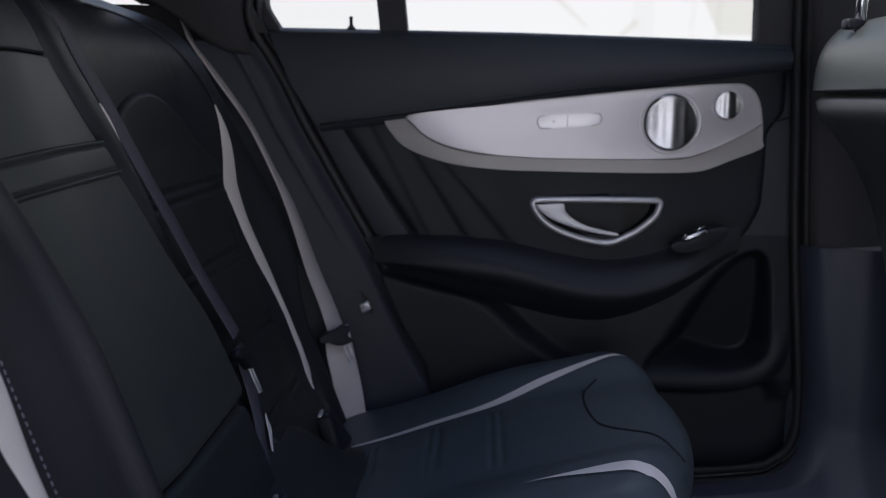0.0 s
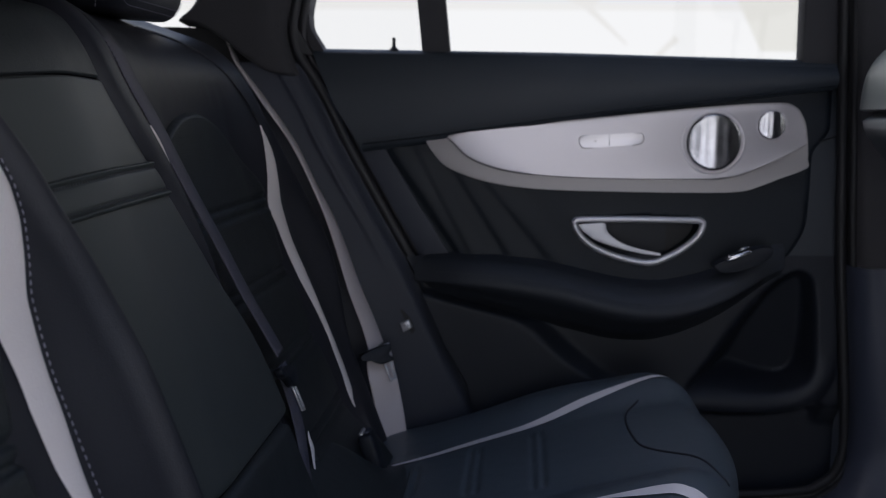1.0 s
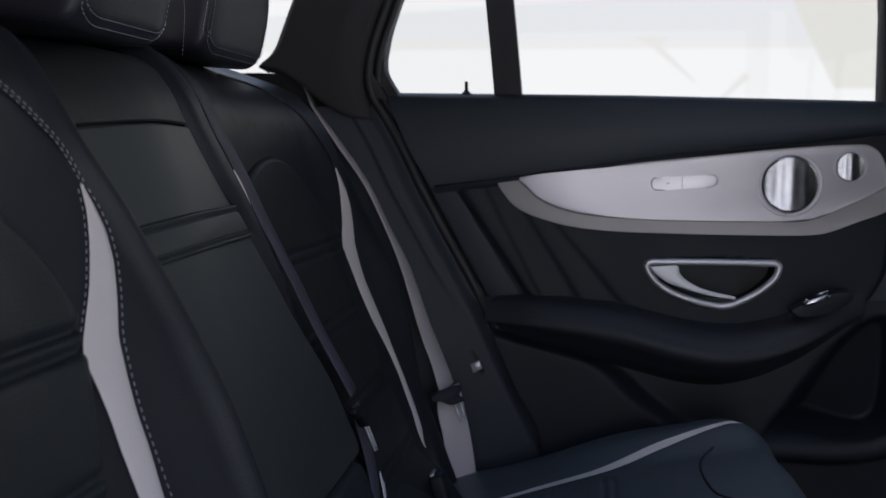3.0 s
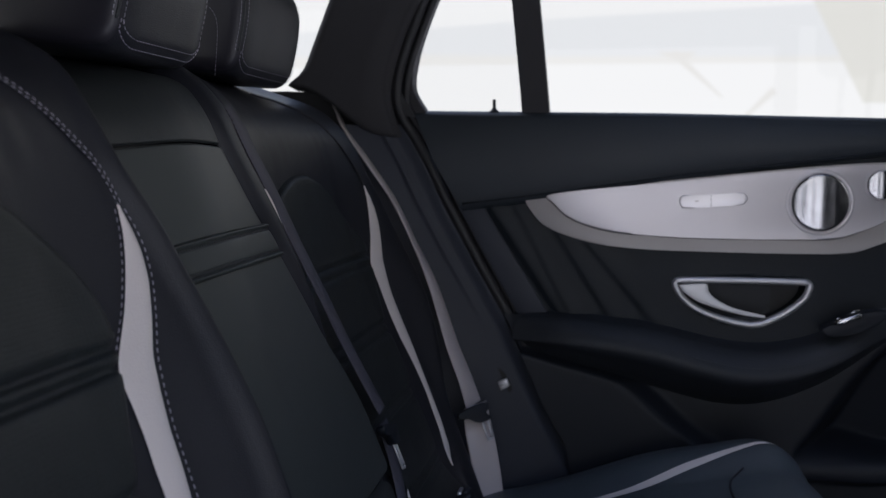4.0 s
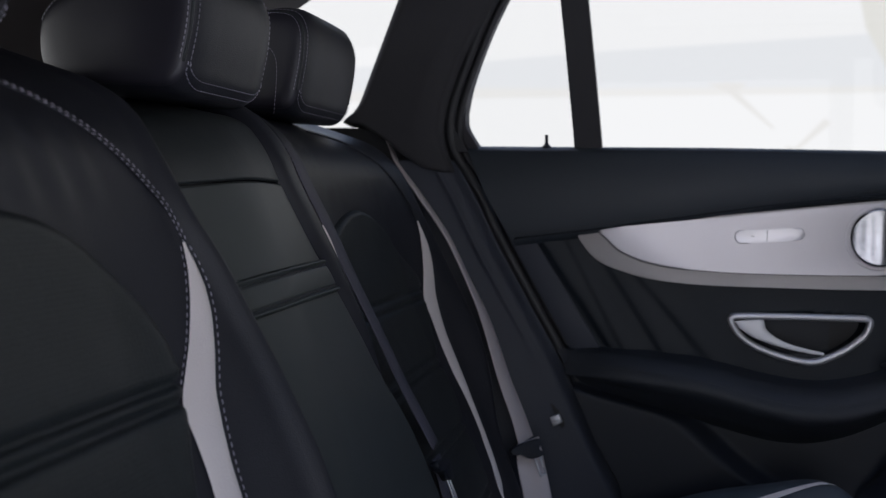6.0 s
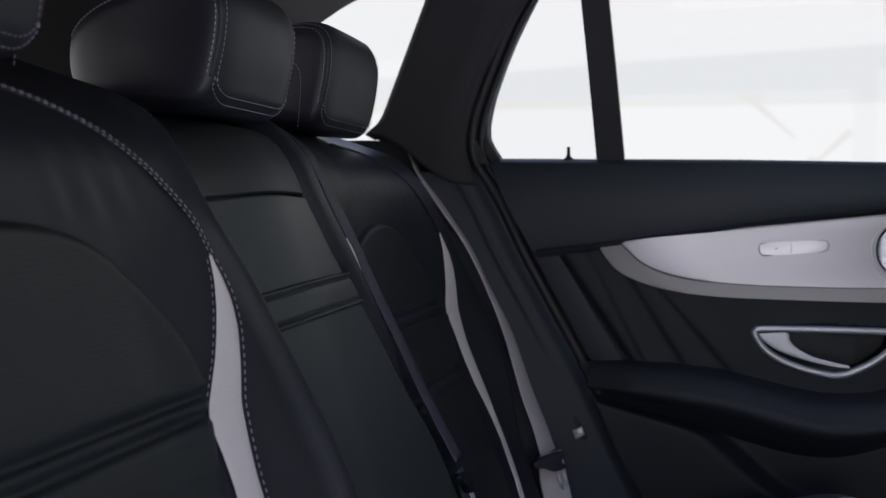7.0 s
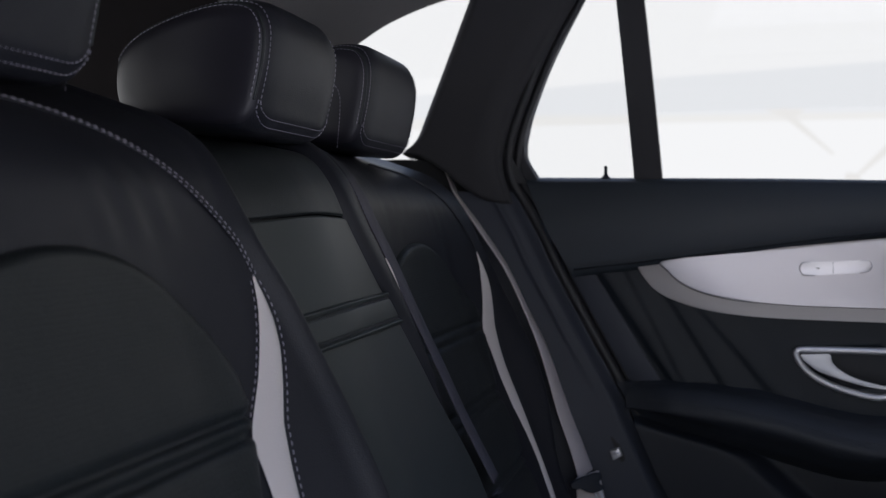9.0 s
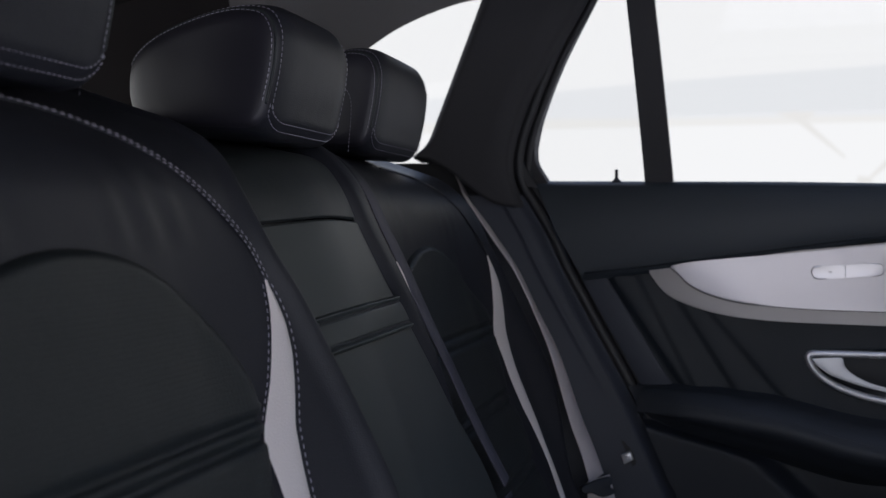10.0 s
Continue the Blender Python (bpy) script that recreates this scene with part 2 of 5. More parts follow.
def stitches(pts, normal, step=0.0062, length=0.0038, width=0.0007, rise=0.0005, bm=None, slant=0.0):
    """A row of threads lying along a line on a surface; normal: function of the point or a vector."""
    bm = bm or bmesh.new()
    for p, d in walk_along(pts, step):
        n = normal(p) if callable(normal) else normal
        side = d.cross(n).normalized()
        d = (d + side * slant).normalized()
        side = d.cross(n).normalized()
        vs = []
        for k, (f, w, h) in enumerate(((-0.5, 0.5, 0), (-0.5, -0.5, 0), (0.5, -0.5, 0), (0.5, 0.5, 0), (-0.28, 0.32, 1), (-0.28, -0.32, 1), (0.28, -0.32, 1), (0.28, 0.32, 1))):
            vs.append(bm.verts.new(p + d * (f * length) + side * (w * width) + n * (h * rise * 1.6 - 0.0002)))
        for f in ((4, 5, 6, 7), (0, 1, 5, 4), (1, 2, 6, 5), (2, 3, 7, 6), (3, 0, 4, 7)):
            bm.faces.new([vs[i] for i in f])
    return bm


# ================= seat surface =================
ROLL_Z, ROLL_R, LEAN_A = 1.045, 0.110, math.atan(0.36)
FLAT_A, FLAT_L = math.radians(70), 0.09


def seat_profile(w):
    """Point and normal of the plain backrest at height w along it; past ROLL_Z it rolls over the top."""
    if w <= ROLL_Z:
        return Vector((-0.0054 - 0.36 * w, 0, w)), TILT_N
    run = (w - ROLL_Z) / math.cos(LEAN_A)
    first = ROLL_R * (FLAT_A - LEAN_A)
    a = LEAN_A + min(run, first) / ROLL_R
    x = -0.0054 - 0.36 * ROLL_Z - ROLL_R * (math.cos(LEAN_A) - math.cos(a))
    z = ROLL_Z + ROLL_R * (math.sin(a) - math.sin(LEAN_A))
    if run > first:
        flat = min(run - first, FLAT_L)
        x, z = x - flat * math.sin(FLAT_A), z + flat * math.cos(FLAT_A)
        if run > first + FLAT_L:
            b = min((run - first - FLAT_L) / 0.03, math.radians(100))
            x -= 0.03 * (math.cos(FLAT_A) - math.cos(FLAT_A + b))
            z += 0.03 * (math.sin(FLAT_A + b) - math.sin(FLAT_A))
            a = FLAT_A + b
    return Vector((x, 0, z)), Vector((math.cos(a), 0, math.sin(a)))


def on_seat(y, w, d):
    p, n = seat_profile(w)
    return Vector((p.x + n.x * d, y, p.z + n.z * d))


def height_to_w(z):
    if z <= ROLL_Z:
        return z
    s = min(0.999, (z - ROLL_Z) / ROLL_R + math.sin(LEAN_A))
    return ROLL_Z + (math.asin(s) - LEAN_A) * ROLL_R * math.cos(LEAN_A)


INSERT_LOW = [(0.50, 0.118), (0.70, 0.120), (0.80, 0.128), (0.86, 0.143), (0.897, 0.154)]


STRIPE_IN = [(0.60, 0.130), (0.62, 0.138), (0.65, 0.145), (0.70, 0.147), (0.745, 0.142), (0.78, 0.138), (0.82, 0.139), (0.86, 0.142), (0.882, 0.142), (0.890, 0.145), (0.90, 0.151), (0.92, 0.163), (0.935, 0.170), (0.950, 0.176), (0.969, 0.1815), (0.988, 0.184)]
STRIPE_OUT = [(0.60, 0.146), (0.62, 0.154), (0.66, 0.159), (0.70, 0.160), (0.74, 0.160), (0.80, 0.1625), (0.835, 0.1640), (0.86, 0.167), (0.885, 0.171), (0.911, 0.181), (0.935, 0.189), (0.955, 0.1915), (0.972, 0.1895), (0.988, 0.1845)]
SEAM_TOP = [(0.184, 0.988), (0.176, 1.015), (0.156, 1.040), (0.126, 1.067), (0.098, 1.085), (0.068, 1.098), (0.035, 1.108), (0.0, 1.114)]


def shell_depth(v, w):
    """How far an outboard backrest stands proud of the plain sheet, v from its centre."""
    a = abs(v)
    hollow = -0.030 * (1 - ease(0.10, 0.215, a)) * (1 - 0.75 * ease(0.93, 1.09, w)) * (0.55 + 0.45 * ease(0.56, 0.86, w))
    bolster = (0.018 - 0.014 * ease(0.80, 0.95, w)) * ease(0.165, 0.225, a)
    return hollow + bolster + 0.034 * (1 - ease(0.525, 0.615, w)) * (1 - ease(0.12, 0.17, a))


def edge_half(w, outer):
    """Half width of an outboard backrest; its outer side is cut in low down, for the belt."""
    h = smooth_table([(0.90, 0.246), (0.966, 0.232), (1.015, 0.212), (1.045, 0.198), (1.07, 0.187), (1.10, 0.180), (1.14, 0.172), (1.25, 0.160)], w, 0.02)
    return h - 0.042 * (1 - ease(0.66, 0.86, w)) if outer else h


SPLIT = [(0.50, 0.172), (0.68, 0.170), (0.74, 0.166), (0.80, 0.153), (0.873, 0.127), (0.927, 0.106), (0.956, 0.091), (0.984, 0.074), (1.034, 0.053), (1.065, 0.050), (1.11, 0.054), (1.20, 0.058)]


def split_line(w):
    """Where the centre section meets the far outboard seat, from the car's middle."""
    return smooth_table(SPLIT, w, 0.015)


# ================= outboard backrests =================
def outboard_backrest(label, out_side, thread, deep):
    thing_ob = thing("rear_seat", label, "car seat", "outboard rear seats")
    lo, hi = 0.50, 1.30
    # the far seat is a little deeper, its padded insert sits nearer the middle
    sink, shift, arch_w, arch_r = (0.005, -0.022, 0.903, 0.112) if deep else (0.0, 0.0, 0.908, 0.116)

    def depth(v, w):
        return shell_depth(v, w) - sink * (1 - ease(0.17, 0.24, abs(v))) * ease(0.74, 0.86, w)

    def insert_half(w):
        """Half width of the insert panel: straight sides below, a round arch above."""
        if w < arch_w:
            return smooth_table(INSERT_LOW, w, 0.01)
        return 0.154 * max(0.0, 1 - ((w - arch_w) / arch_r) ** 2.2) ** 0.5

    def shell(u, t):
        w = lo + (hi - lo) * t
        s = (u - 0.5) * 2
        inner = s * out_side < 0
        h = edge_half(w, not inner)
        turn = 0.022
        if deep and not inner:
            h += 0.012 * ease(0.98, 1.05, w)
        if inner and deep:
            h, turn = SEAT - split_line(w) - 0.001, 0.014
        elif inner:
            h, turn = h - 0.0145 + 0.0175 * ease(0.99, 1.07, w) + 0.012 * ease(1.05, 1.10, w) + 0.002, 0.018 - 0.006 * ease(1.0, 1.06, w)
        # the outer fifth of the sheet turns back round the bolster
        if abs(s) < 0.74:
            v, d = s / 0.74 * (h - turn), 0.0
        else:
            q = (abs(s) - 0.74) / 0.26
            ang = min(q * 2.2, 1.0) * math.pi / 2
            v = math.copysign(h - turn + turn * math.sin(ang), s)
            past = max(0, q * 2.2 - 1) / 1.2
            d = -turn * (1 - math.cos(ang)) - past * 0.075
        d += depth(min(abs(v), h - 0.012), w)
        if inner and deep:
            # firm roll beside the armrest; a stitched seam divides it from the rest
            c = h - abs(v)
            d += (0.0045 * math.sin(math.pi * min(1.0, max(0.0, c / 0.045))) ** 0.8 - 0.0025 * math.exp(-((c - 0.045) / 0.004) ** 2)) * ease(0.60, 0.72, w)
            d -= 0.004 * ease(0.042, 0.065, c) * (1 - ease(0.11, 0.16, c)) * (1 - ease(1.03, 1.10, w)) * ease(0.62, 0.75, w)
        elif inner:
            # a firm welt along the inner bolster's crest
            d += 0.0125 * ease(h - 0.0275, h - 0.010, abs(v)) * (1 - 0.8 * ease(0.99, 1.07, w))
        d += 0.0016 * noise.noise((v * 9, w * 7, 2.0)) * (1 - ease(1.0, 1.1, w) * 0.5)
        # soft creases in the leather under the head restraint
        d += (0.0003 if deep else 0.0011) * math.sin(v * 190 + 3 * math.sin(w * 30)) * ease(0.02, 0.06, abs(v)) * (1 - ease(0.10, 0.15, abs(v))) * ease(1.012, 1.03, w) * (1 - ease(1.05, 1.08, w))
        return on_seat(v, w, d)

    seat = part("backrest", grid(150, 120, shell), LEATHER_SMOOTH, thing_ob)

    def insert(u, t):
        w = 0.50 + (arch_w + arch_r - 0.0002 - 0.50) * (1 - (1 - t) ** 1.7)
        h = insert_half(w)
        s = (u - 0.5) * 2
        v = math.copysign(1 - (1 - abs(s)) ** 1.5, s) * h
        lean = shift * out_side * ease(0.90, 0.99, w)
        gap = h - abs(v)
        if w > arch_w:
            gap = max(0.0, 1 - math.hypot(v / 0.154, (w - arch_w) / arch_r)) * 0.125
        v += lean
        if deep and v * out_side < 0:
            v *= 1 - 0.32 * (1 - ease(0.645, 0.70, w))
        d = depth(v, w) - 0.006 + 0.013 * (1 - (1 - min(1, gap / 0.014)) ** 2.2)
        for c in (0.8925, 0.803, 0.714, 0.625):
            d -= 0.0054 * (math.exp(-((w - c - 0.0065) / 0.0035) ** 2) + math.exp(-((w - c + 0.0065) / 0.0035) ** 2))
            d -= 0.002 * math.exp(-((w - c) / 0.02) ** 2)
        d += 0.0012 * noise.noise((v * 14, w * 14, 7.0))
        return on_seat(v, w, d)

    part("insert_panel", grid(48, 230, insert), PERFORATED, seat, "black leather insert with quilted cross ribs")
    for side in (-1, 1):
        inner = side * out_side < 0
        spans = ((0.922, 0.990), (0.603, 0.640)) if inner and deep else ((0.60, 0.988),)
        for w_low, w_high in spans:
            def stripe(u, t):
                w = w_low + (w_high - w_low) * t
                a, b = smooth_table(STRIPE_IN, w, 0.004), smooth_table(STRIPE_OUT, w, 0.004)
                if inner and not deep:
                    a += 0.0035 * (1 - ease(0.83, 0.88, w))
                    b -= 0.003 * (1 - ease(0.76, 0.82, w))
                if deep and not inner:
                    a += 0.004 * ease(0.66, 0.74, w) * (1 - ease(0.84, 0.90, w))
                if w_high < 0.7:
                    a = SEAT - 0.2690 + 0.036 * max(0.0, 1 - t / 0.6) ** 1.6
                    b = a + 0.013 * math.sin(math.pi * t)
                elif t < 0.06 and w_low < 0.7:
                    a, b = a + (b - a) * 0.5 * (1 - t / 0.06), b - (b - a) * 0.5 * (1 - t / 0.06)
                if inner and deep and w > 0.9:
                    b = SEAT - split_line(w) - 0.043
                    a = b - 0.013 * math.sin(math.pi * t) ** 0.8
                v = a + (b - a) * u
                return on_seat(side * v, w, depth(v, w) + (0.0050 if w_high < 0.7 else 0.0012) + 0.0016 * math.sin(math.pi * u) ** 0.6)
            part("contrast_stripe", grid(8, 90, stripe), WHITE_LEATHER, seat, "pale grey leather stripe")
        if inner and deep:
            ws = [0.992 + (1.07 - 0.992) * k / 30 for k in range(31)]
            line = [on_seat(side * (SEAT - split_line(w) - 0.043), w, depth(SEAT - split_line(w) - 0.042, w) + 0.0016) for w in ws]
            part("stitching", stitches(line, TILT_N, step=0.0052, length=0.0032, width=0.0009), RUBBER, seat)
            continue
        bm = bmesh.new()
        ws = [0.62 + (0.985 - 0.62) * k / 60 for k in range(61)]
        line = [on_seat(side * (smooth_table(STRIPE_OUT, w, 0.004) + 0.003), w, depth(smooth_table(STRIPE_OUT, w, 0.004) + 0.003, w) + 0.0016) for w in ws]
        stitches(line, TILT_N, bm=bm)
        ws = [0.893 + (0.985 - 0.893) * k / 30 for k in range(31)]
        line = [on_seat(side * (smooth_table(STRIPE_IN, w, 0.004) - 0.003), w, depth(smooth_table(STRIPE_IN, w, 0.004) - 0.003, w) + 0.0016) for w in ws]
        stitches(line, TILT_N, bm=bm)
        arch = spline([(v, z, 0) for v, z in SEAM_TOP], 8, closed=False)
        part("stitching", bm, thread, seat)
        bm = bmesh.new()
        for off in (0.0, 0.0036):
            line = []
            for q in arch:
                w = height_to_w(min(q.y, 1.1518)) + off * 0.75
                v = q.x + off * 0.6 if q.x > 0.02 else q.x
                line.append(on_seat(side * v, w, depth(v, w) + 0.0022))
            stitches(line, lambda p: Vector((0.75, 0, 0.66)), step=0.0054, length=0.0036, width=0.0006, bm=bm, slant=0.25 if off else -0.25)
        part("stitching", bm, thread, seat)
        # piping under the two rows over the shoulder
        line = []
        for q in arch:
            w = height_to_w(min(q.y, 1.1518)) + 0.0018
            v = q.x + 0.0015 if q.x > 0.02 else q.x
            line.append(on_seat(side * v, w, depth(v, w) + 0.0006))
        part("seam_roll", add_tube(bmesh.new(), line, 0.0010 if deep else 0.0016, 6), LEATHER_SMOOTH, seat)
    return thing_ob



# ================= centre backrest =================
centre_seat = thing("middle_seat", "black leather centre seat with folded armrest and pull strap", "car seat")
CENTRE_HALF = 0.108


ARM_TOP_W, ARM_FOOT_W = 1.0355, 0.681


def centre_depth(y):
    """The centre section falls back a little towards the near seat."""
    return 0.002 - 0.020 * ease(0.0, -0.135, y)


def arm_top(y):
    return ARM_TOP_W - 0.10 * max(0.0, y + 0.02) ** 1.6 - 0.05 * max(0.0, -0.05 - y) ** 2


def roll_off(gap, radius, depth):
    """How far a rounded border has fallen back, gap from its end."""
    q = max(0.0, 1 - gap / radius)
    return depth * (1 - math.sqrt(max(0.0, 1 - q * q)))


def centre_upper(u, t):
    y0 = -0.20
    w = ARM_TOP_W + (1.285 - ARM_TOP_W) * t ** 2
    edge = split_line(w) + 0.004
    y = y0 + (edge - y0) * (1 - (1 - u) ** 1.5)
    low = arm_top(y)
    w = low + (1.285 - low) * t ** 2
    d = centre_depth(y) + 0.001 - 0.014 * ease(1.085, 1.15, w)
    d -= roll_off(w - low, 0.0025, 0.003) + roll_off(edge - y, 0.010, 0.010)
    d += 0.0010 * noise.noise((y * 11, w * 9, 6.0))
    return on_seat(YC + y, w, d)


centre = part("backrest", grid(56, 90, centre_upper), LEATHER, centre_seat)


def centre_lower(u, t):
    y0 = -0.175
    k = 1 - (1 - t) ** 2
    w = ARM_FOOT_W + (ARM_TOP_W - ARM_FOOT_W) * k
    edge = split_line(w) + 0.003 + 0.022 * (1 - ease(0.76, 0.86, w))
    y = y0 + (edge - y0) * (1 - (1 - u) ** 1.5)
    top = arm_top(y) - 0.0015
    w = ARM_FOOT_W + (top - ARM_FOOT_W) * k
    d = centre_depth(y) - roll_off(top - w, 0.003, 0.004) - roll_off(edge - y, 0.008, 0.008) - roll_off(w - ARM_FOOT_W, 0.012, 0.012)
    # shallow crown and soft unevenness of the padding
    d += 0.003 * math.sin(math.pi * min(1.0, max(0.0, (y + 0.15) / (edge + 0.15))))
    d += 0.0012 * noise.noise((y * 10, w * 10, 4.0))
    return on_seat(YC + y, w, d)


part("armrest_panel", grid(60, 170, centre_lower), PANEL_LEATHER, centre, "smooth black leather front of the folded armrest")


def centre_foot(u, t):
    w = 0.50 + (ARM_FOOT_W - 0.0015 - 0.50) * t
    y = -0.175 + (0.175 + split_line(w) + 0.008) * u
    d = centre_depth(y) - roll_off(ARM_FOOT_W - 0.0015 - w, 0.010, 0.009)
    return on_seat(YC + y, w, d)


part("backrest_foot", grid(30, 40, centre_foot), LEATHER, centre, "black leather foot of the centre backrest")


def strap_depth(y):
    return centre_depth(y) + 0.003 * math.sin(math.pi * min(1.0, max(0.0, (y + 0.15) / 0.25)))


def strap_end(w):
    return split_line(w) - 0.001


def strap_sheet(u, t):
    w = 0.9235 + 0.0330 * t
    y = -0.165 + (0.165 + strap_end(w)) * (1 - (1 - u) ** 1.4)
    s = y / CENTRE_HALF
    lift = 0.0040 * max(0.0, math.sin(math.pi * t)) ** 0.3
    # both long edges are rolled hems
    lift += 0.0036 * (math.exp(-((t - 0.07) / 0.06) ** 2) + math.exp(-((t - 0.93) / 0.06) ** 2)) - 0.0014 * (math.exp(-((t - 0.19) / 0.03) ** 2) + math.exp(-((t - 0.81) / 0.03) ** 2))
    d = strap_depth(y) + lift - roll_off(strap_end(w) - y, 0.010, 0.012)
    return on_seat(YC + y, w + 0.002 * s, d)


strap = part("pull_strap", grid(60, 40, strap_sheet), PANEL_LEATHER, centre_seat, "flat black leather pull strap")
for w0 in (0.9235 + 0.0330 * 0.19, 0.9235 + 0.0330 * 0.81):
    ys = [-0.150 + (0.150 + strap_end(w0) - 0.008) * k / 40 for k in range(41)]
    line = [on_seat(YC + y, w0 + 0.002 * y / CENTRE_HALF, strap_depth(y) + 0.0032) for y in ys]
    part("strap_stitching", stitches(line, TILT_N, step=0.0034, length=0.0008, width=0.0024, slant=0.35), THREAD_DARK, strap, "black whip stitching")

# ================= head restraints =================
HR_SIDE = [(-0.550, 1.148), (-0.545, 1.174), (-0.518, 1.190), (-0.474, 1.202), (-0.435, 1.209), (-0.409, 1.209), (-0.392, 1.203), (-0.384, 1.186), (-0.386, 1.160), (-0.392, 1.135), (-0.397, 1.1200), (-0.410, 1.1105), (-0.440, 1.1115), (-0.475, 1.114), (-0.515, 1.118), (-0.539, 1.128)]


def head_restraint(label, half, stretch, arc):
    hr = thing("head_restraint", label, "head restraint", "rear head restraints")
    ring = [Vector((p.x, p.y)) for p in spline([(x, z) for x, z in HR_SIDE], 5)]
    mid = Vector((-0.455, 1.11))
    ring = [Vector((p.x, mid.y + (p.y - mid.y) * stretch)) for p in ring]
    cen = Vector((-0.452, 1.11 + 0.05 * stretch))
    n = len(ring)
    roll = 0.036

    def shrink(y, much=0.10):
        q = max(0.0, (abs(y) - (half - roll * 0.8)) / roll)
        return (1 - much * (1 - math.sqrt(1 - min(0.64, q * q)))) / (1 - much * 0.4)

    def inset(x):
        """The sides draw together towards the back."""
        q = min(1.0, max(0.0, (-0.405 - x) / 0.145))
        return 0.030 * q ** 3

    def band_point(p, y):
        k = shrink(y)
        x = cen.x + (p.x - cen.x) * k
        z = cen.y + (p.y - cen.y) * shrink(y, 0.33)
        if p.x > -0.42:
            x += 0.002 * (1 - (y / half) ** 2)
        return Vector((x, y * (1 - inset(p.x) / half), z))

    def band(u, t):
        return band_point(ring[int(round(u * n)) % n], -half * math.cos(math.pi * t))

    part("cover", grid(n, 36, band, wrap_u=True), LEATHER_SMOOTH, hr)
    for side in (-1, 1):
        def cap(u, t):
            p = ring[int(round(u * n)) % n]
            k = 1.0 * (1 - t) + 0.02 * t
            x = cen.x + (p.x - cen.x) * k
            dome = 0.0075 * math.sqrt(1 - (1 - min(1.0, t / 0.3)) ** 2) + 0.002 * t
            return Vector((x, side * (half - inset(x) + dome), cen.y + (p.y - cen.y) * k))
        bm = grid(n, 24, cap, wrap_u=True)
        bmesh.ops.holes_fill(bm, edges=[e for e in bm.edges if e.is_boundary and (e.verts[0].co.xz - cen).length < 0.01])
        part("side_panel", bm, HEAD_LEATHER, hr)
        # twin stitching along the top and front of the side panel
        sel = ring[5 * 1:5 * 9 + 3]
        bm = bmesh.new()
        line = [Vector((cen.x + (p.x - cen.x) * 0.935, side * (half - inset(cen.x + (p.x - cen.x) * 0.935) + 0.0056), cen.y + (p.y - cen.y) * 0.955)) for p in sel]
        stitches(line, Vector((0, side, 0)), step=0.0048, length=0.0033, width=0.00055, bm=bm)
        line = []
        for p in sel:
            q = band_point(p, side * (half - 0.0030))
            line.append(q + Vector((p.x - cen.x, side * 0.06, p.y - cen.y)).normalized() * 0.0008)
        stitches(line, lambda p: Vector((p.x - cen.x, side * 0.06, p.z - cen.y)).normalized(), step=0.0048, length=0.0033, width=0.00055, bm=bm)
        part("stitching", bm, THREAD, hr, "pale grey twin-needle stitching")
        line = [Vector((cen.x + (p.x - cen.x) * 0.968, side * (half - inset(cen.x + (p.x - cen.x) * 0.968) + 0.0026), cen.y + (p.y - cen.y) * 0.975)) for p in sel]
        part("seam_roll", add_tube(bmesh.new(), line, 0.0017, 6), LEATHER, hr)
        if arc:
            pts = spline([(-0.421, 1.105, 0), (-0.417, 1.149, 0), (-0.419, 1.170, 0), (-0.430, 1.183, 0), (-0.452, 1.189, 0)], 8, closed=False)
            part("stitching", stitches([Vector((p.x, side * (half - inset(p.x) + 0.0095), p.y)) for p in pts], Vector((0, side, 0)), step=0.0048, length=0.0033, width=0.00055), THREAD, hr)
    # two rows along the foot of the front
    bm = bmesh.new()
    for i0, i1, off, r in ((5 * 9 + 2, 5 * 10 - 0.4, 0.003, 0.020), (5 * 9 + 2, 5 * 10 + 2.0, -0.003, 0.026)):
        run = [(i0 + (i1 - i0) * math.sin(k * math.pi / 20), -(half - off) + r * (1 - math.cos(k * math.pi / 20))) for k in range(11)]
        run += [(i1, y * -1) for _, y in run[::-1][:1]] + [(i, -y) for i, y in run[::-1]]
        line = []
        for j, y in run:
            q = ring[int(j)].lerp(ring[int(j) + 1], j - int(j))
            line.append(band_point(q, max(-half, min(half, y))) + Vector((0.8, 0.25 * y / half, -0.55)) * 0.0010)
        stitches(line, Vector((0.8, 0, -0.6)), step=0.0048, length=0.0033, width=0.00055, bm=bm)
    part("stitching", bm, THREAD, hr)
    for y in (-0.035, 0.05):
        part("post", add_tube(bmesh.new(), [(-0.478, y, 1.04), (-0.480, y, 1.13)], 0.006, 12), CHROME, hr, "polished steel post")
    return hr


head = head_restraint("padded black leather centre head restraint with twin stitching", 0.069, 1.0, False)
head.location = (0, YC - 0.017, 0)
head_far = head_restraint("padded black leather outboard head restraint with twin stitching", 0.087, 1.14, True)
head_far.location = (-0.043, YC + SEAT, 0.014)
copy_thing(head_far, Matrix.Translation((-0.035, YC - SEAT, 0.014)))

# ================= cushion =================
CUSH_OUT = [(-0.22, 0.052), (-0.18, 0.062), (-0.11, 0.077), (0.009, 0.112), (0.079, 0.143), (0.142, 0.165), (0.174, 0.174), (0.206, 0.176)]
CUSH_IN = [(0.0, 0.190), (0.045, 0.197), (0.09, 0.205), (0.14, 0.211), (0.168, 0.219), (0.19, 0.228), (0.206, 0.239)]


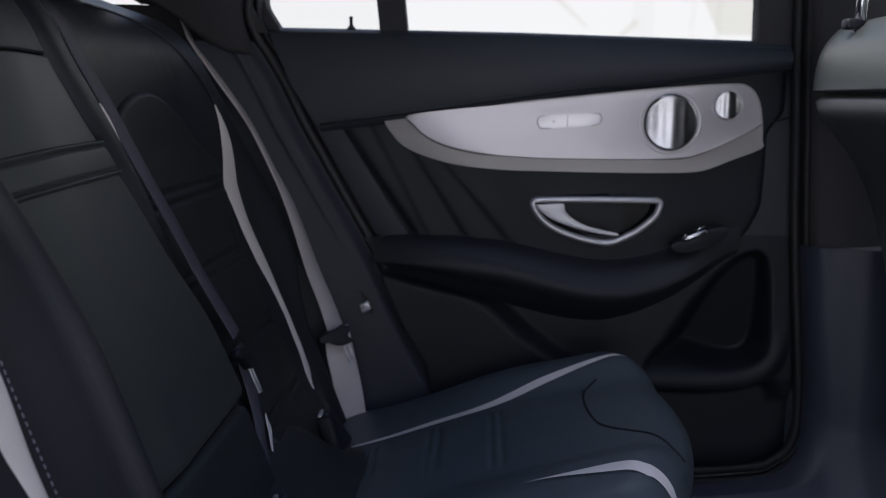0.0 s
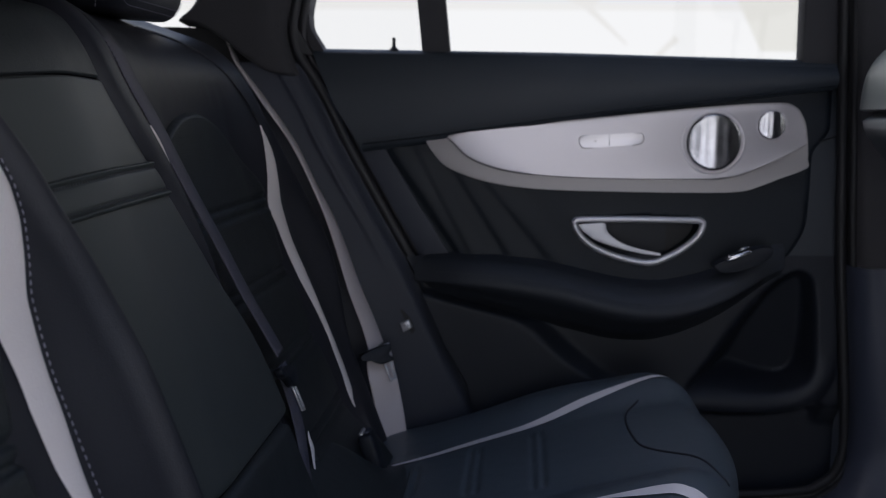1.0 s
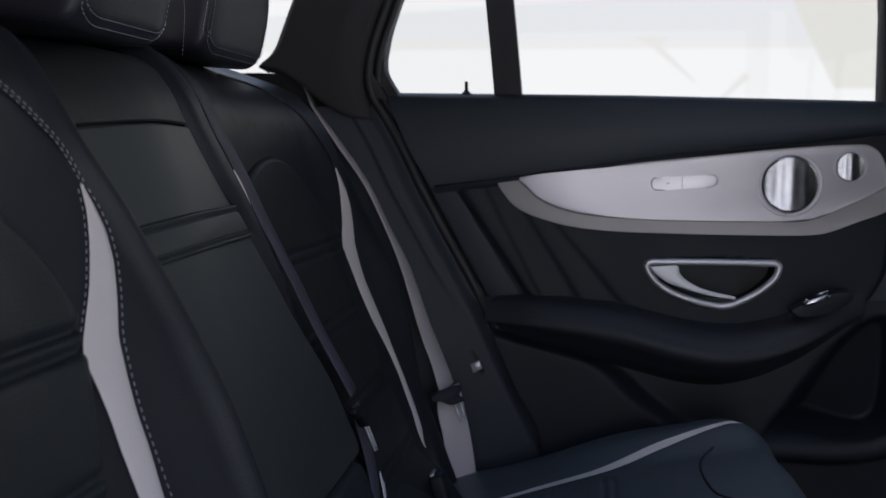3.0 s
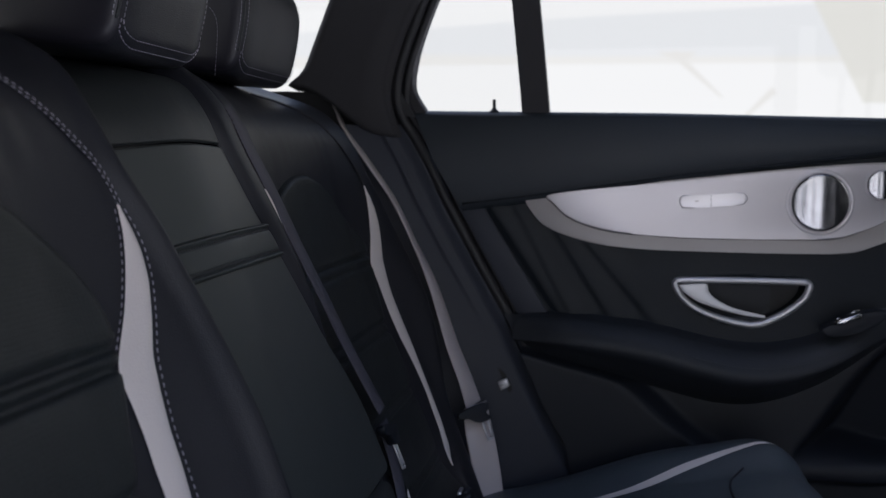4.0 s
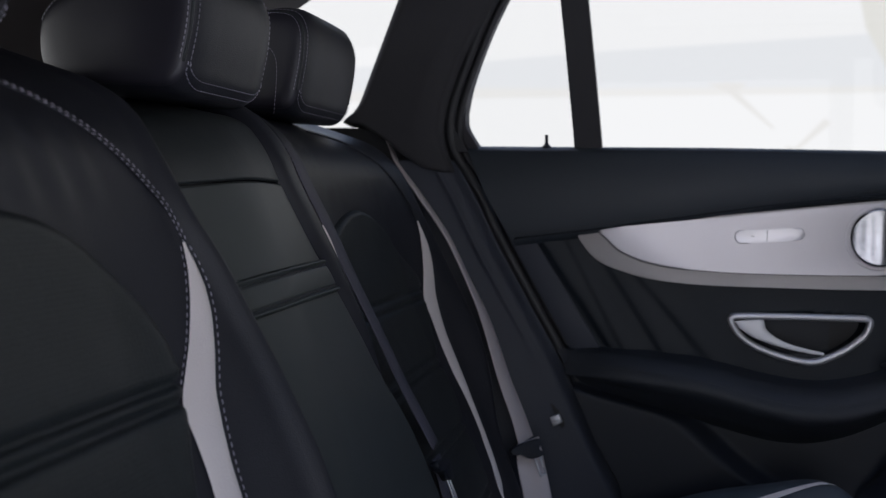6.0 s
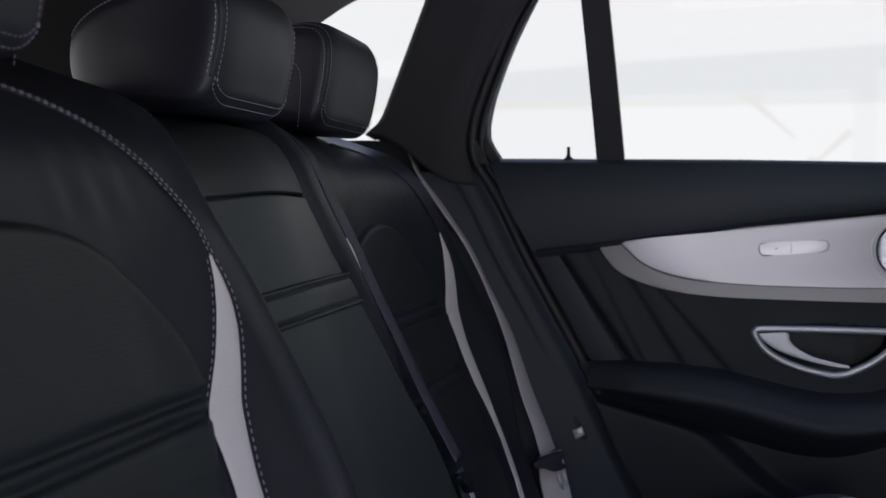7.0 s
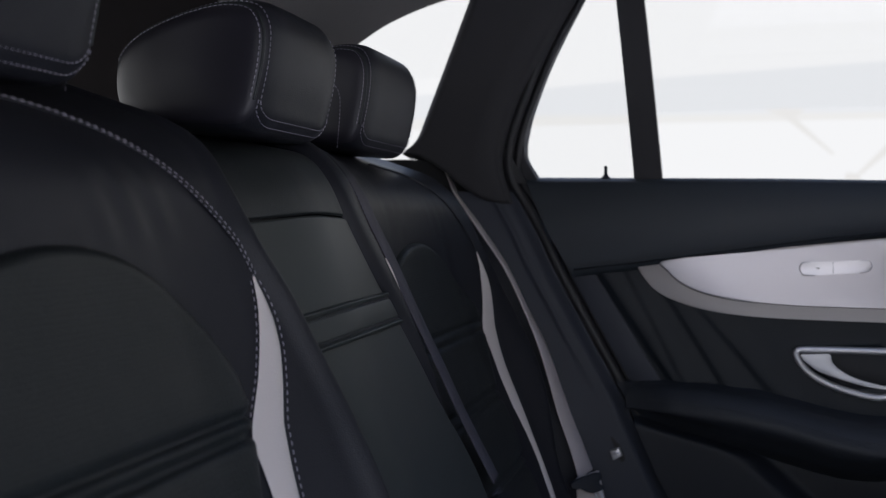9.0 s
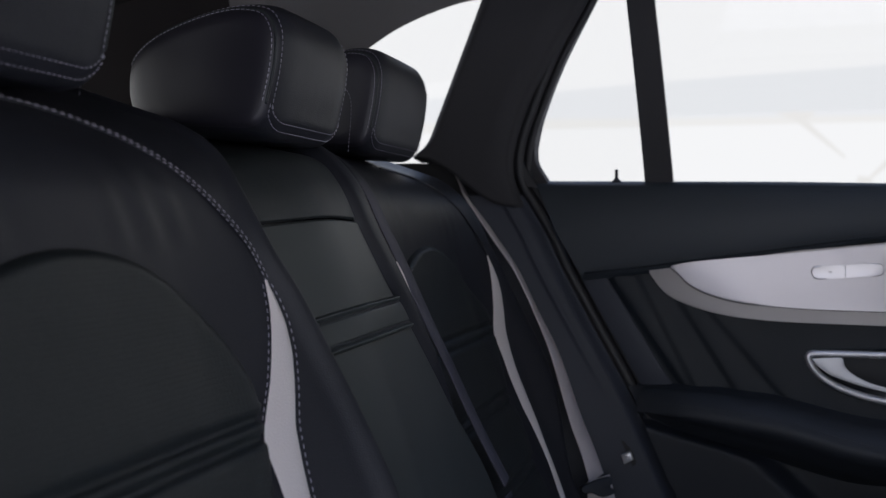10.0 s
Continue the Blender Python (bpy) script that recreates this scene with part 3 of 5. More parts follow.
def cushion_top(x, v):
    a = abs(v)
    z = 0.5746 + 0.24 * x
    z += 0.024 * ease(0.11, 0.19, a) * ease(-0.16, 0.10, x) - 0.010 * ease(0.20, 0.27, a)
    z += 0.006 * (1 - (a / 0.25) ** 2)
    # rolled front edge
    front = 0.236 - 0.05 * (a / 0.25) ** 3
    q = max(0.0, x - (front - 0.075)) / 0.075
    return z, front, q


def front_line(v):
    """How far the cushion reaches forward, v outwards from its centre."""
    return 0.253 - 0.045 * abs(v / 0.25) ** 3 - 0.022 * ease(0.0, 0.2, -v)


def side_tilt(x, v):
    """The cushion's front leans down a little towards the door."""
    return -0.030 * v * ease(0.0, 0.15, x)


def outboard_cushion(owner, out_side):

    def top(u, t):
        v = (u - 0.5) * 0.53
        front = front_line(v * out_side)
        s = t * 1.35
        if s < 1:
            x = -0.27 + (front - 0.06 + 0.27) * s
            z = cushion_top(x, v)[0]
        else:
            ang = min(1, (s - 1) / 0.22) * math.radians(105)
            x0 = front - 0.06
            z0 = cushion_top(x0, v)[0]
            x = x0 + 0.06 * math.sin(ang)
            z = z0 + 0.0144 * math.sin(ang) - 0.06 * (1 - math.cos(ang))
            if s > 1.22:
                x -= (s - 1.22) / 0.13 * 0.03
                z -= (s - 1.22) / 0.13 * 0.20
        edge = max(0, abs(v) - 0.24) / 0.025
        z -= 0.03 * min(1, edge) ** 2
        # cross ribs and the seam round the insert
        if abs(v) < 0.12:
            for c, lim in ((0.021, 0.100), (-0.058, 0.080), (-0.137, 0.058)):
                z -= 0.004 * (math.exp(-((x - c - 0.006) / 0.003) ** 2) + math.exp(-((x - c + 0.006) / 0.003) ** 2)) * (1 - ease(lim - 0.02, lim, abs(v)))
        z += 0.0016 * noise.noise((x * 9, v * 9, 1.5)) + side_tilt(x, v * out_side)
        return Vector((x, v, z))

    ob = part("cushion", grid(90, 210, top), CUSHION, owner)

    def rear_roll(u, t):
        # the plain rear of the cushion swells up against the backrest
        x, v = -0.27 + 0.145 * t, out_side * (-0.262 + 0.37 * u)
        q = top(0.5 + v / 0.53, (x + 0.27) / (front_line(v * out_side) + 0.21) / 1.35)
        return q + Vector((0, 0, 0.085 * (1 - ease(-0.25, -0.13, x)) * (1 - ease(-0.02, 0.10, v * out_side)) - 0.002))

    part("rear_roll", grid(40, 30, rear_roll), LEATHER, ob, "plain black leather rear roll")
    for side in (-1, 1):
        def stripe(u, t):
            x = -0.172 + (0.206 + 0.172) * t
            a = smooth_table(CUSH_OUT if side * out_side > 0 else CUSH_IN, x, 0.01)
            wd = 0.005 + 0.012 * math.sin(math.pi * t) + (0.010 * ease(0.6, 0.9, t) if side * out_side < 0 else 0.0)
            if side * out_side < 0:
                wd *= 0.8 * ease(0.55, 0.85, t)
            wd *= 1 - 0.9 * ease(0.95, 1.0, t)
            v = a + wd * (u - 0.3)
            z = top(0.5 + side * v / 0.53, (x + 0.27) / (front_line(v * side * out_side) - 0.06 + 0.27) / 1.35).z if x < 0.165 else None
            if z is None:
                front = front_line(v * side * out_side)
                q = min(1.0, max(0.0, (x - front + 0.06) / 0.06))
                ang = math.asin(q)
                z = cushion_top(front - 0.06, v)[0] + 0.0144 * math.sin(ang) - 0.06 * (1 - math.cos(ang)) if x > front - 0.06 else cushion_top(x, v)[0]
                z += side_tilt(x, v * side * out_side)
            return Vector((x, side * v, z + 0.0022))
        part("contrast_stripe", grid(8, 90, stripe), WHITE_LEATHER, ob, "pale grey leather stripe")
    # hooked seam on the thigh support
    hook = spline([(0.158, 0.133, 0), (0.140, 0.104, 0), (0.134, 0.05, 0), (0.139, -0.02, 0), (0.152, -0.05, 0), (0.175, -0.076, 0), (0.205, -0.11, 0), (0.216, -0.15, 0)], 8, closed=False)
    line = []
    for p in hook:
        front = front_line(p.y)
        t = (p.x + 0.27) / (front - 0.06 + 0.27) / 1.35
        if p.x > front - 0.06:
            t = (1 + 0.22 * math.asin(min(1, (p.x - front + 0.06) / 0.06)) / math.radians(105)) / 1.35
        q = top(0.5 + out_side * p.y / 0.53, t)
        line.append(q + Vector((0, 0, 0.0004)))
    part("seam_roll", add_tube(bmesh.new(), line, 0.0017, 6), LEATHER_SMOOTH, ob)


for out_side in (1, -1):
    # far seat's thread is darker: shade on its stitching put into the colour
    rear_seat = outboard_backrest("black leather rear seat with pale grey leather stripes", out_side, THREAD_DARK if out_side > 0 else THREAD, out_side > 0)
    outboard_cushion(rear_seat, out_side)
    rear_seat.location = (0, YC + out_side * SEAT, 0)


def mid_top(u, t):
    v = (u - 0.5) * 0.2
    x = -0.27 + 0.50 * min(1, t / 0.8)
    z = 0.5746 + 0.24 * x + 0.016 - 0.02 * (abs(v) / 0.1) ** 4
    z -= 0.05 * (max(0, t - 0.66) / 0.14) ** 2 if t < 0.8 else 0.05 + (t - 0.8)
    return Vector((x, YC + v, z))


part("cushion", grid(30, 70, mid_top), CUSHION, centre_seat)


def belt_buckle(label, tip, lean):
    """Black buckle standing out of the gap between the cushions; tip: middle of its mouth."""
    ob = thing("belt_buckle", label, "belt buckle", "belt buckles")
    m = Matrix.Translation(tip) @ Matrix.Rotation(lean, 4, "Y")
    bm = box((-0.010, -0.016, -0.075), (0.010, 0.016, -0.002), 0.005, 3)
    bm.transform(m)
    body = part("buckle_body", bm, PLASTIC, ob)
    bm = box((-0.0065, -0.011, -0.004), (-0.0015, 0.011, 0.0012), 0.001, 1)
    bm.transform(m)
    part("mouth_edge", bm, SATIN, body, "bright steel edge of the buckle mouth")
    bm = box((0.0005, -0.010, -0.005), (0.0075, 0.010, 0.0004), 0.0015, 2)
    bm.transform(m)
    part("release_button", bm, PLASTIC_SOFT, body, "dark grey release button")


belt_buckle("black plastic belt buckle between the cushions", (-0.196, YC + 0.094, 0.612), -0.30)
belt_buckle("black plastic belt buckle beside the outboard cushion", (-0.199, 1.110, 0.600), -0.30)

# ================= belts =================


def webbing(path, width, thick=0.0012):
    """A ribbon through (point, across direction) pairs."""
    pts = spline([p for p, _ in path], 14, closed=False)
    acr = spline([a for _, a in path], 14, closed=False)
    bm = bmesh.new()
    rows = []
    for i, (p, a) in enumerate(zip(pts, acr)):
        a = a.normalized()
        d = (pts[min(i + 1, len(pts) - 1)] - pts[max(i - 1, 0)]).normalized()
        n = a.cross(d).normalized()
        row = []
        for s, h in ((-0.5, 0), (-0.46, 0.5), (-0.25, 0.65), (0.25, 0.65), (0.46, 0.5), (0.5, 0), (0.46, -0.5), (0, -0.6), (-0.46, -0.5)):
            row.append(bm.verts.new(p + a * (s * width) + n * (h * thick * 2)))
        rows.append(row)
    for u, v in zip(rows, rows[1:]):
        for k in range(len(u)):
            bm.faces.new((u[k], u[(k + 1) % len(u)], v[(k + 1) % len(u)], v[k]))
    bm.faces.new(rows[0]); bm.faces.new(rows[-1][::-1])
    return bm


V = Vector
belt_mid = thing("centre_seat_belt", "dark grey centre seat belt across the backrest edge", "seat belt", "seat belts")
A = V((-0.12, 1, 0.0))
centre_path = [(V((-0.56, YC + 0.090, 1.128)), A), (V((-0.475, YC + 0.098, 1.128)), A)]
centre_path += [(on_seat(YC + y, w, d), A) for y, w, d in ((0.110, 1.100, 0.000), (0.116, 1.060, 0.001), (0.124, 1.030, 0.001), (0.144, 0.99, 0.000), (0.174, 0.93, -0.004), (0.205, 0.87, -0.007), (0.231, 0.81, -0.009), (0.251, 0.735, -0.004))]
part("webbing", webbing(centre_path, 0.040), WEB_DARK, belt_mid)
A2 = V((0.06, 1, 0.05))
low_path = [(on_seat(YC + y, w, -0.010), A2) for y, w in ((0.257, 0.722), (0.2495, 0.6855), (0.2400, 0.660), (0.2265, 0.6385), (0.203, 0.612), (0.18, 0.56))]
part("lap_webbing", webbing(low_path, 0.028), WEB_DARK, belt_mid)


def belt_tongue(parent, at, along_dir, across, face, width, bars, length):
    """Moulded grip with a slotted top bar that narrows to a two-pronged steel latch; bars: its prongs across."""
    m = Matrix.Translation(at) @ Matrix((across.normalized(), along_dir.normalized(), face.normalized())).transposed().to_4x4()
    w = width / 2
    bm = bmesh.new()
    outline = spline([(-w, 0.006, 0), (0, 0.0075, 0), (w, 0.006, 0), (w * 1.02, -0.001, 0), (w * 0.8, -0.008, 0), (bars[1] + 0.004, -0.017, 0), (bars[0] - 0.004, -0.017, 0), (-w * 0.45, -0.007, 0), (-w * 1.02, -0.003, 0)], 5)
    f = bm.faces.new([bm.verts.new((p.x, p.y, -0.004)) for p in outline])
    top = [g for g in bmesh.ops.extrude_face_region(bm, geom=[f])["geom"] if isinstance(g, bmesh.types.BMVert)]
    for v in top:
        v.co.z += 0.010
    bmesh.ops.bevel(bm, geom=[e for e in bm.edges if e.verts[0] in top and e.verts[1] in top], offset=0.003, segments=2, affect="EDGES", profile=0.5, clamp_overlap=True)
    bm.transform(m)
    grip = part("tongue_grip", bm, PLASTIC, parent, "moulded black plastic grip")
    bm = bmesh.new()
    wide = (bars[1] - bars[0]) * 0.30
    add_box(bm, (bars[0], -0.019 - length, -0.001), (bars[0] + wide, -0.015, 0.0016), 0.0008, 1)
    add_box(bm, (bars[1] - wide, -0.019 - length * 0.9, -0.001), (bars[1], -0.015, 0.0016), 0.0008, 1)
    add_box(bm, (bars[0], -0.0205 - length, -0.001), (bars[1], -0.0165 - length, 0.0012), 0.0008, 1)
    bm.transform(m)
    part("tongue_plate", bm, SATIN, grip, "bright steel latch plate")


belt_tongue(belt_mid, on_seat(YC + 0.216, 0.719, 0.006), V((-0.33, -0.10, 0.94)), V((0.0, 1, -0.22)), V((1, -0.1, 0.33)), 0.058, (0.000, 0.016), 0.028)

belt_out = thing("outboard_seat_belt", "pale grey outboard seat belt hanging by the side bolster", "seat belt", "seat belts")
out_path = [(V((-0.466, 1.430, 1.122)), V((-0.12, 1, 0))), (V((-0.448, 1.402, 1.100)), V((-0.13, 1, 0)))]
out_path += [(V((x, 1.342 + 0.020 * ease(1.03, 1.075, z), z)), V((a, 1, b))) for x, z, a, b in ((-0.4265, 1.0745, -0.14, 0), (-0.3835, 1.0205, -0.08, 0), (-0.3430, 0.9614, -0.10, 0), (-0.3105, 0.8953, -0.09, 0), (-0.2825, 0.8325, 0.06, 0.02), (-0.2530, 0.7418, 0.20, 0.05), (-0.2335, 0.6910, 0.26, 0.08), (-0.2200, 0.6500, 0.36, 0.12))]
part("webbing", webbing(out_path, 0.046), WEB_LIGHT, belt_out)
low_out = [(V((-0.2145, 1.322, 0.655)), V((0.62, 0.78, 0.1))), (V((-0.205, 1.290, 0.629)), V((0.74, 0.62, 0.08))), (V((-0.197, 1.285, 0.5955)), V((0.76, 0.60, 0.08))), (V((-0.190, 1.285, 0.554)), V((0.76, 0.60, 0.08))), (V((-0.184, 1.285, 0.50)), V((0.76, 0.6, 0.08)))]
part("lap_webbing", webbing(low_out, 0.046), WEB_LIGHT, belt_out)
belt_tongue(belt_out, V((-0.2120, 1.2825, 0.6550)), V((-0.36, 0.2, 0.91)), V((0.80, 0.55, 0.25)), V((0.5, -0.85, 0.2)), 0.046, (0.007, 0.019), 0.026)

# ================= far door =================
DOOR_S = 0.04


def on_door(x, z, p=0.0):
    """A point of the far door's inner face, p metres proud of it into the cabin."""
    return Vector((x, 1.41 + DOOR_S * x - p, z))


def plate(outline, p0, p1, bevel=0.003, seg=3, n=6, closed_spline=True, warp=None):
    """A plate of the door with a rounded front edge: outline in x, z; from p0 (back) to p1 (front)."""
    pts = [(v.x, v.y) for v in spline(outline, n)] if closed_spline else outline
    bm = bmesh.new()
    f = bm.faces.new([bm.verts.new(on_door(x, z, p0)) for x, z in pts])
    r = bmesh.ops.extrude_face_region(bm, geom=[f])
    top = [g for g in r["geom"] if isinstance(g, bmesh.types.BMVert)]
    for v in top:
        v.co.y -= p1 - p0
    edges = [e for e in bm.edges if e.verts[0] in top and e.verts[1] in top]
    if bevel:
        bmesh.ops.bevel(bm, geom=edges, offset=bevel, segments=seg, affect="EDGES", profile=0.5, clamp_overlap=True)
    if warp:
        for v in bm.verts:
            v.co += warp(v.co)
    return bm


def sharp(bm, parent, name, mat, label=""):
    ob = part(name, bm, mat, parent, label)
    ob.data.set_sharp_from_angle(angle=radians(40))
    return ob


door = thing("car_door", "closed rear car door lined in black leather and aluminium", "car door")


bm = bmesh.new()
add_box(bm, (-0.36, 1.447, 0.79), (0.62, 1.455, 1.062))
add_box(bm, (-0.36, 1.447, 0.782), (0.62, 1.515, 0.79))
add_box(bm, (-0.36, 1.507, 0.33), (0.62, 1.515, 0.782))
add_box(bm, (0.455, 1.446, 1.0), (0.62, 1.454, 1.46))
part("inner_shell", bm, RUBBER, door, smooth=False)


def belt_low(x):
    return lerp_table([(-0.34, 0.943), (-0.248, 0.953), (-0.147, 0.965), (0.126, 1.003), (0.296, 1.021), (0.46, 1.040)], x)


def belt_top(x):
    return 1.0968 - 0.0198 * (x + 0.1) - 0.013 * max(0.0, x - 0.05)


def rear_edge(z):
    return lerp_table([(0.35, -0.02), (0.581, -0.062), (0.645, -0.098), (0.772, -0.151), (0.86, -0.202), (0.954, -0.250), (1.015, -0.285), (1.09, -0.318), (1.12, -0.328)], z)


def upper_panel(u, t):
    # t runs from the foot of the panel over its rounded top to the glass
    x = -0.33 + (0.462 + 0.33) * u
    lo, hi = belt_low(x) - 0.004, belt_top(x)
    if t < 0.8:
        q = t / 0.8
        z = lo + (hi - 0.012 - lo) * q
        p = 0.0112 + 0.011 * math.sin(math.pi * q) ** 0.8
        p -= 0.012 * (1 - ease(0, 0.06, q))
    else:
        ang = (t - 0.8) / 0.2 * math.pi / 2
        z = hi - 0.012 + 0.012 * math.sin(ang)
        p = 0.0112 - 0.036 * (1 - math.cos(ang))
    r = rear_edge(z)
    x = r + (0.462 - r) * u
    return on_door(x, z, p)


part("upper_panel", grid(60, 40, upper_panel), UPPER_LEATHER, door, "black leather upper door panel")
line = [on_door(rear_edge(0.95) + 0.004 + (0.455 - rear_edge(0.95)) * k / 40, 0, 0) for k in range(41)]
line = [on_door(p.x, belt_low(p.x) + 0.008, 0.0195) for p in line]
part("seam_roll", add_tube(bmesh.new(), [p + Vector((0, 0.002, -0.006)) for p in line], 0.0016, 6), DOOR_LEATHER, door)
part("stitching", stitches(line, Vector((0, -1, 0)), step=0.005, length=0.0035, width=0.001), THREAD_DARK, door)


PULL = [(0.0768, 0.8335), (0.0785, 0.8392), (0.0835, 0.8428), (0.10, 0.8440), (0.17, 0.8445), (0.26, 0.8435), (0.272, 0.8425), (0.279, 0.837), (0.278, 0.826), (0.270, 0.811), (0.245, 0.790), (0.215, 0.7745), (0.20, 0.7705), (0.185, 0.7705), (0.15, 0.778), (0.117, 0.7905), (0.095, 0.805), (0.082, 0.821)]


def inside_shape(x, z, pts):
    hit = False
    for (a, b), (c, d) in zip(pts, pts[1:] + pts[:1]):
        if (b > z) != (d > z) and x < (c - a) * (z - b) / (d - b) + a:
            hit = not hit
    return hit


PULL_HOLE = [(0.18 + (x - 0.18) * 0.93, 0.812 + (z - 0.812) * 0.92) for x, z in PULL]


def field_front(z):
    """Front edge of the leather field."""
    return smooth_table([(0.69, 0.30), (0.740, 0.345), (0.764, 0.387), (0.782, 0.410), (0.826, 0.434), (0.887, 0.437), (0.95, 0.437), (0.968, 0.462), (1.05, 0.462)], z, 0.012)


def mid_field(u, t):
    x0 = rear_edge(0.953 - (0.953 - 0.72) * t)
    x = x0 + (0.462 - x0) * u
    lo, hi = 0.70 + 0.055 * ease(0.2, 0.36, x), min(belt_low(x), 1.03) + 0.006
    z = hi + (lo - hi) * t
    x0 = rear_edge(z)
    x1 = field_front(z)
    x = x0 + (x1 - x0) * u
    # diagonal pleats, fading out below the trim
    p = 0.002
    for xa, za, xb, zb, amp in ((-0.208, 0.951, -0.102, 0.790, 0.005), (-0.155, 0.93, -0.080, 0.786, 0.003), (-0.108, 0.92, -0.019, 0.777, 0.003), (-0.060, 0.90, 0.047, 0.772, 0.003)):
        c = xa + (xb - xa) * (z - za) / (zb - za)
        p += amp * (1 / (1 + math.exp(-max(-50, min(50, (x - c) / 0.0022))))) * (1 - ease(c + 0.012, c + 0.055, x)) 
    if inside_shape(x, z, PULL_HOLE):
        p = -0.04
    p -= 0.006 * (max(0, u - 0.985) / 0.015) ** 2
    return on_door(x, z, p)


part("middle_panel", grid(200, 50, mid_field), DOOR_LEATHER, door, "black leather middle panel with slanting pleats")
plate_pts = [(-0.252, 0.949), (-0.214, 0.953), (-0.112, 0.785), (-0.158, 0.781)]
sharp(plate(plate_pts, -0.004, 0.006, 0.002, 2, closed_spline=False), door, "rear_strip", PLASTIC_SOFT, "dark grey satin strip")
# front border of the door lining


def border_sheet(u, t):
    z = 1.07 + (0.775 - 1.07) * t
    x = 0.36 + (0.474 + 0.05 * t - 0.36) * u
    return on_door(x, z, -0.003 - 0.02 * max(0, u - 0.88) / 0.12)


border = part("front_border", grid(20, 30, border_sheet), BORDER, door)
part("border_joint", add_tube(bmesh.new(), [on_door(0.424 + 0.048 * k / 6, 0.9535 + 0.0135 * k / 6, 0.0) for k in range(7)], 0.0014, 6), RUBBER, border)

# aluminium trim
BAND = [(-0.147, 0.9652), (-0.138, 0.9442), (-0.12, 0.924), (-0.09, 0.909), (-0.045, 0.896), (0.0, 0.89), (0.05, 0.8865), (0.13, 0.8845), (0.22, 0.883), (0.30, 0.8830), (0.33, 0.8845), (0.347, 0.8888), (0.385, 0.904), (0.4258, 0.9200), (0.4262, 0.934), (0.4248, 0.955), (0.4236, 0.970), (0.420, 0.986), (0.4165, 0.996), (0.408, 1.0085), (0.394, 1.0162), (0.377, 1.0172), (0.335, 1.0158), (0.2594, 1.0102), (0.2, 1.0045), (0.126, 0.9973), (0.04, 0.9887), (-0.046, 0.9792), (-0.11, 0.9702)]
band = sharp(plate(BAND, 0.0, 0.0125, 0.0015, 2, n=4), door, "trim_band", ALU_BAND, "matt grey aluminium lower band of the trim")
INNER = [(-0.112, 0.9697), (-0.103, 0.9552), (-0.085, 0.938), (-0.054, 0.9235), (-0.011, 0.9135), (0.04, 0.909), (0.093, 0.906), (0.19, 0.9043), (0.2635, 0.9045), (0.2977, 0.9050), (0.3189, 0.9086), (0.34, 0.9156), (0.3816, 0.935), (0.4202, 0.9552), (0.4206, 0.9640), (0.4185, 0.9755), (0.414, 0.9928), (0.4057, 1.0060), (0.3926, 1.0134), (0.3773, 1.0146), (0.3352, 1.0133), (0.2594, 1.0075), (0.2, 1.0022), (0.126, 0.9949), (0.04, 0.9862), (-0.046, 0.9782)]
sharp(plate([(x, z - 0.0016) for x, z in INNER], 0.010, 0.0129, 0.0, 1, n=4), band, "trim_joint", RUBBER, "dark joint under the trim plate")
sharp(plate(INNER, 0.010, 0.0185, 0.0020, 3, n=4), door, "trim_plate", ALU, "satin aluminium trim plate")


def disc_dome(cx, cz, r, p, bulge):
    def place(u, t):
        a = 2 * math.pi * u
        rr = r * t
        x, z = cx + rr * math.cos(a), cz + rr * math.sin(a)
        h = bulge * (1 - t * t * (0.06 + 0.94 * math.cos(a) ** 2)) - (0.009 * ((t - 0.93) / 0.07) ** 2 if t > 0.93 else 0)
        # upright ripples put into the shape to imitate bands of reflection
        h += 0.0007 * r * 10 * math.sin(2 * math.pi * (x - cx) / (r * 0.46) + 0.9) * (1 - t ** 4)
        return on_door(x, z, p + h)
    return grid(96, 24, place, wrap_u=True)


def ring(cx, cz, r0, r1, p0, p1):
    def place(u, t):
        a, b = 2 * math.pi * u, math.pi * t
        rr = (r0 + r1) / 2 - (r1 - r0) / 2 * math.cos(b)
        return on_door(cx + rr * math.cos(a), cz + rr * math.sin(a), p0 + (p1 - p0) * math.sin(b))
    return grid(48, 8, place, wrap_u=True)


def speaker(name, label, cx, cz, r):
    sp = part(name, ring(cx, cz, r * 0.99, r * 1.12, 0.0180, 0.0192), ALU, door, label)
    part("grille", disc_dome(cx, cz, r, 0.0180, 0.001 + r * 0.21), STEEL, sp, "perforated brushed steel grille")
    return sp


speaker("speaker", "round brushed steel loudspeaker grille", 0.2840, 0.9595, 0.0432)
speaker("tweeter", "small round brushed steel tweeter grille", 0.3687, 0.9850, 0.0218)
# rocker switch on the trim
rocker = [(0.083, 0.960), (0.085, 0.9668), (0.092, 0.9695), (0.13, 0.9712), (0.170, 0.9732), (0.178, 0.9712), (0.1812, 0.9645), (0.178, 0.9578), (0.169, 0.9548), (0.13, 0.9522), (0.094, 0.9496), (0.0862, 0.9525)]
base = sharp(plate(rocker, 0.0175, 0.0205, 0.0018, 3), door, "trim_switch", SWITCH, "satin aluminium rocker switch")
bm = bmesh.new()
add_box(bm, on_door(0.1286, 0.9535, 0.0208), on_door(0.1291, 0.9702, 0.0190))
part("switch_joint", bm, PLASTIC, base)
bm = bmesh.new()
add_box(bm, on_door(0.106, 0.9600, 0.0209), on_door(0.1105, 0.9615, 0.0198))
part("switch_mark", bm, ALU_BAND, base)

# door pull
ring_pts = spline(PULL, 6)
cen_p = Vector((0.18, 0.812))


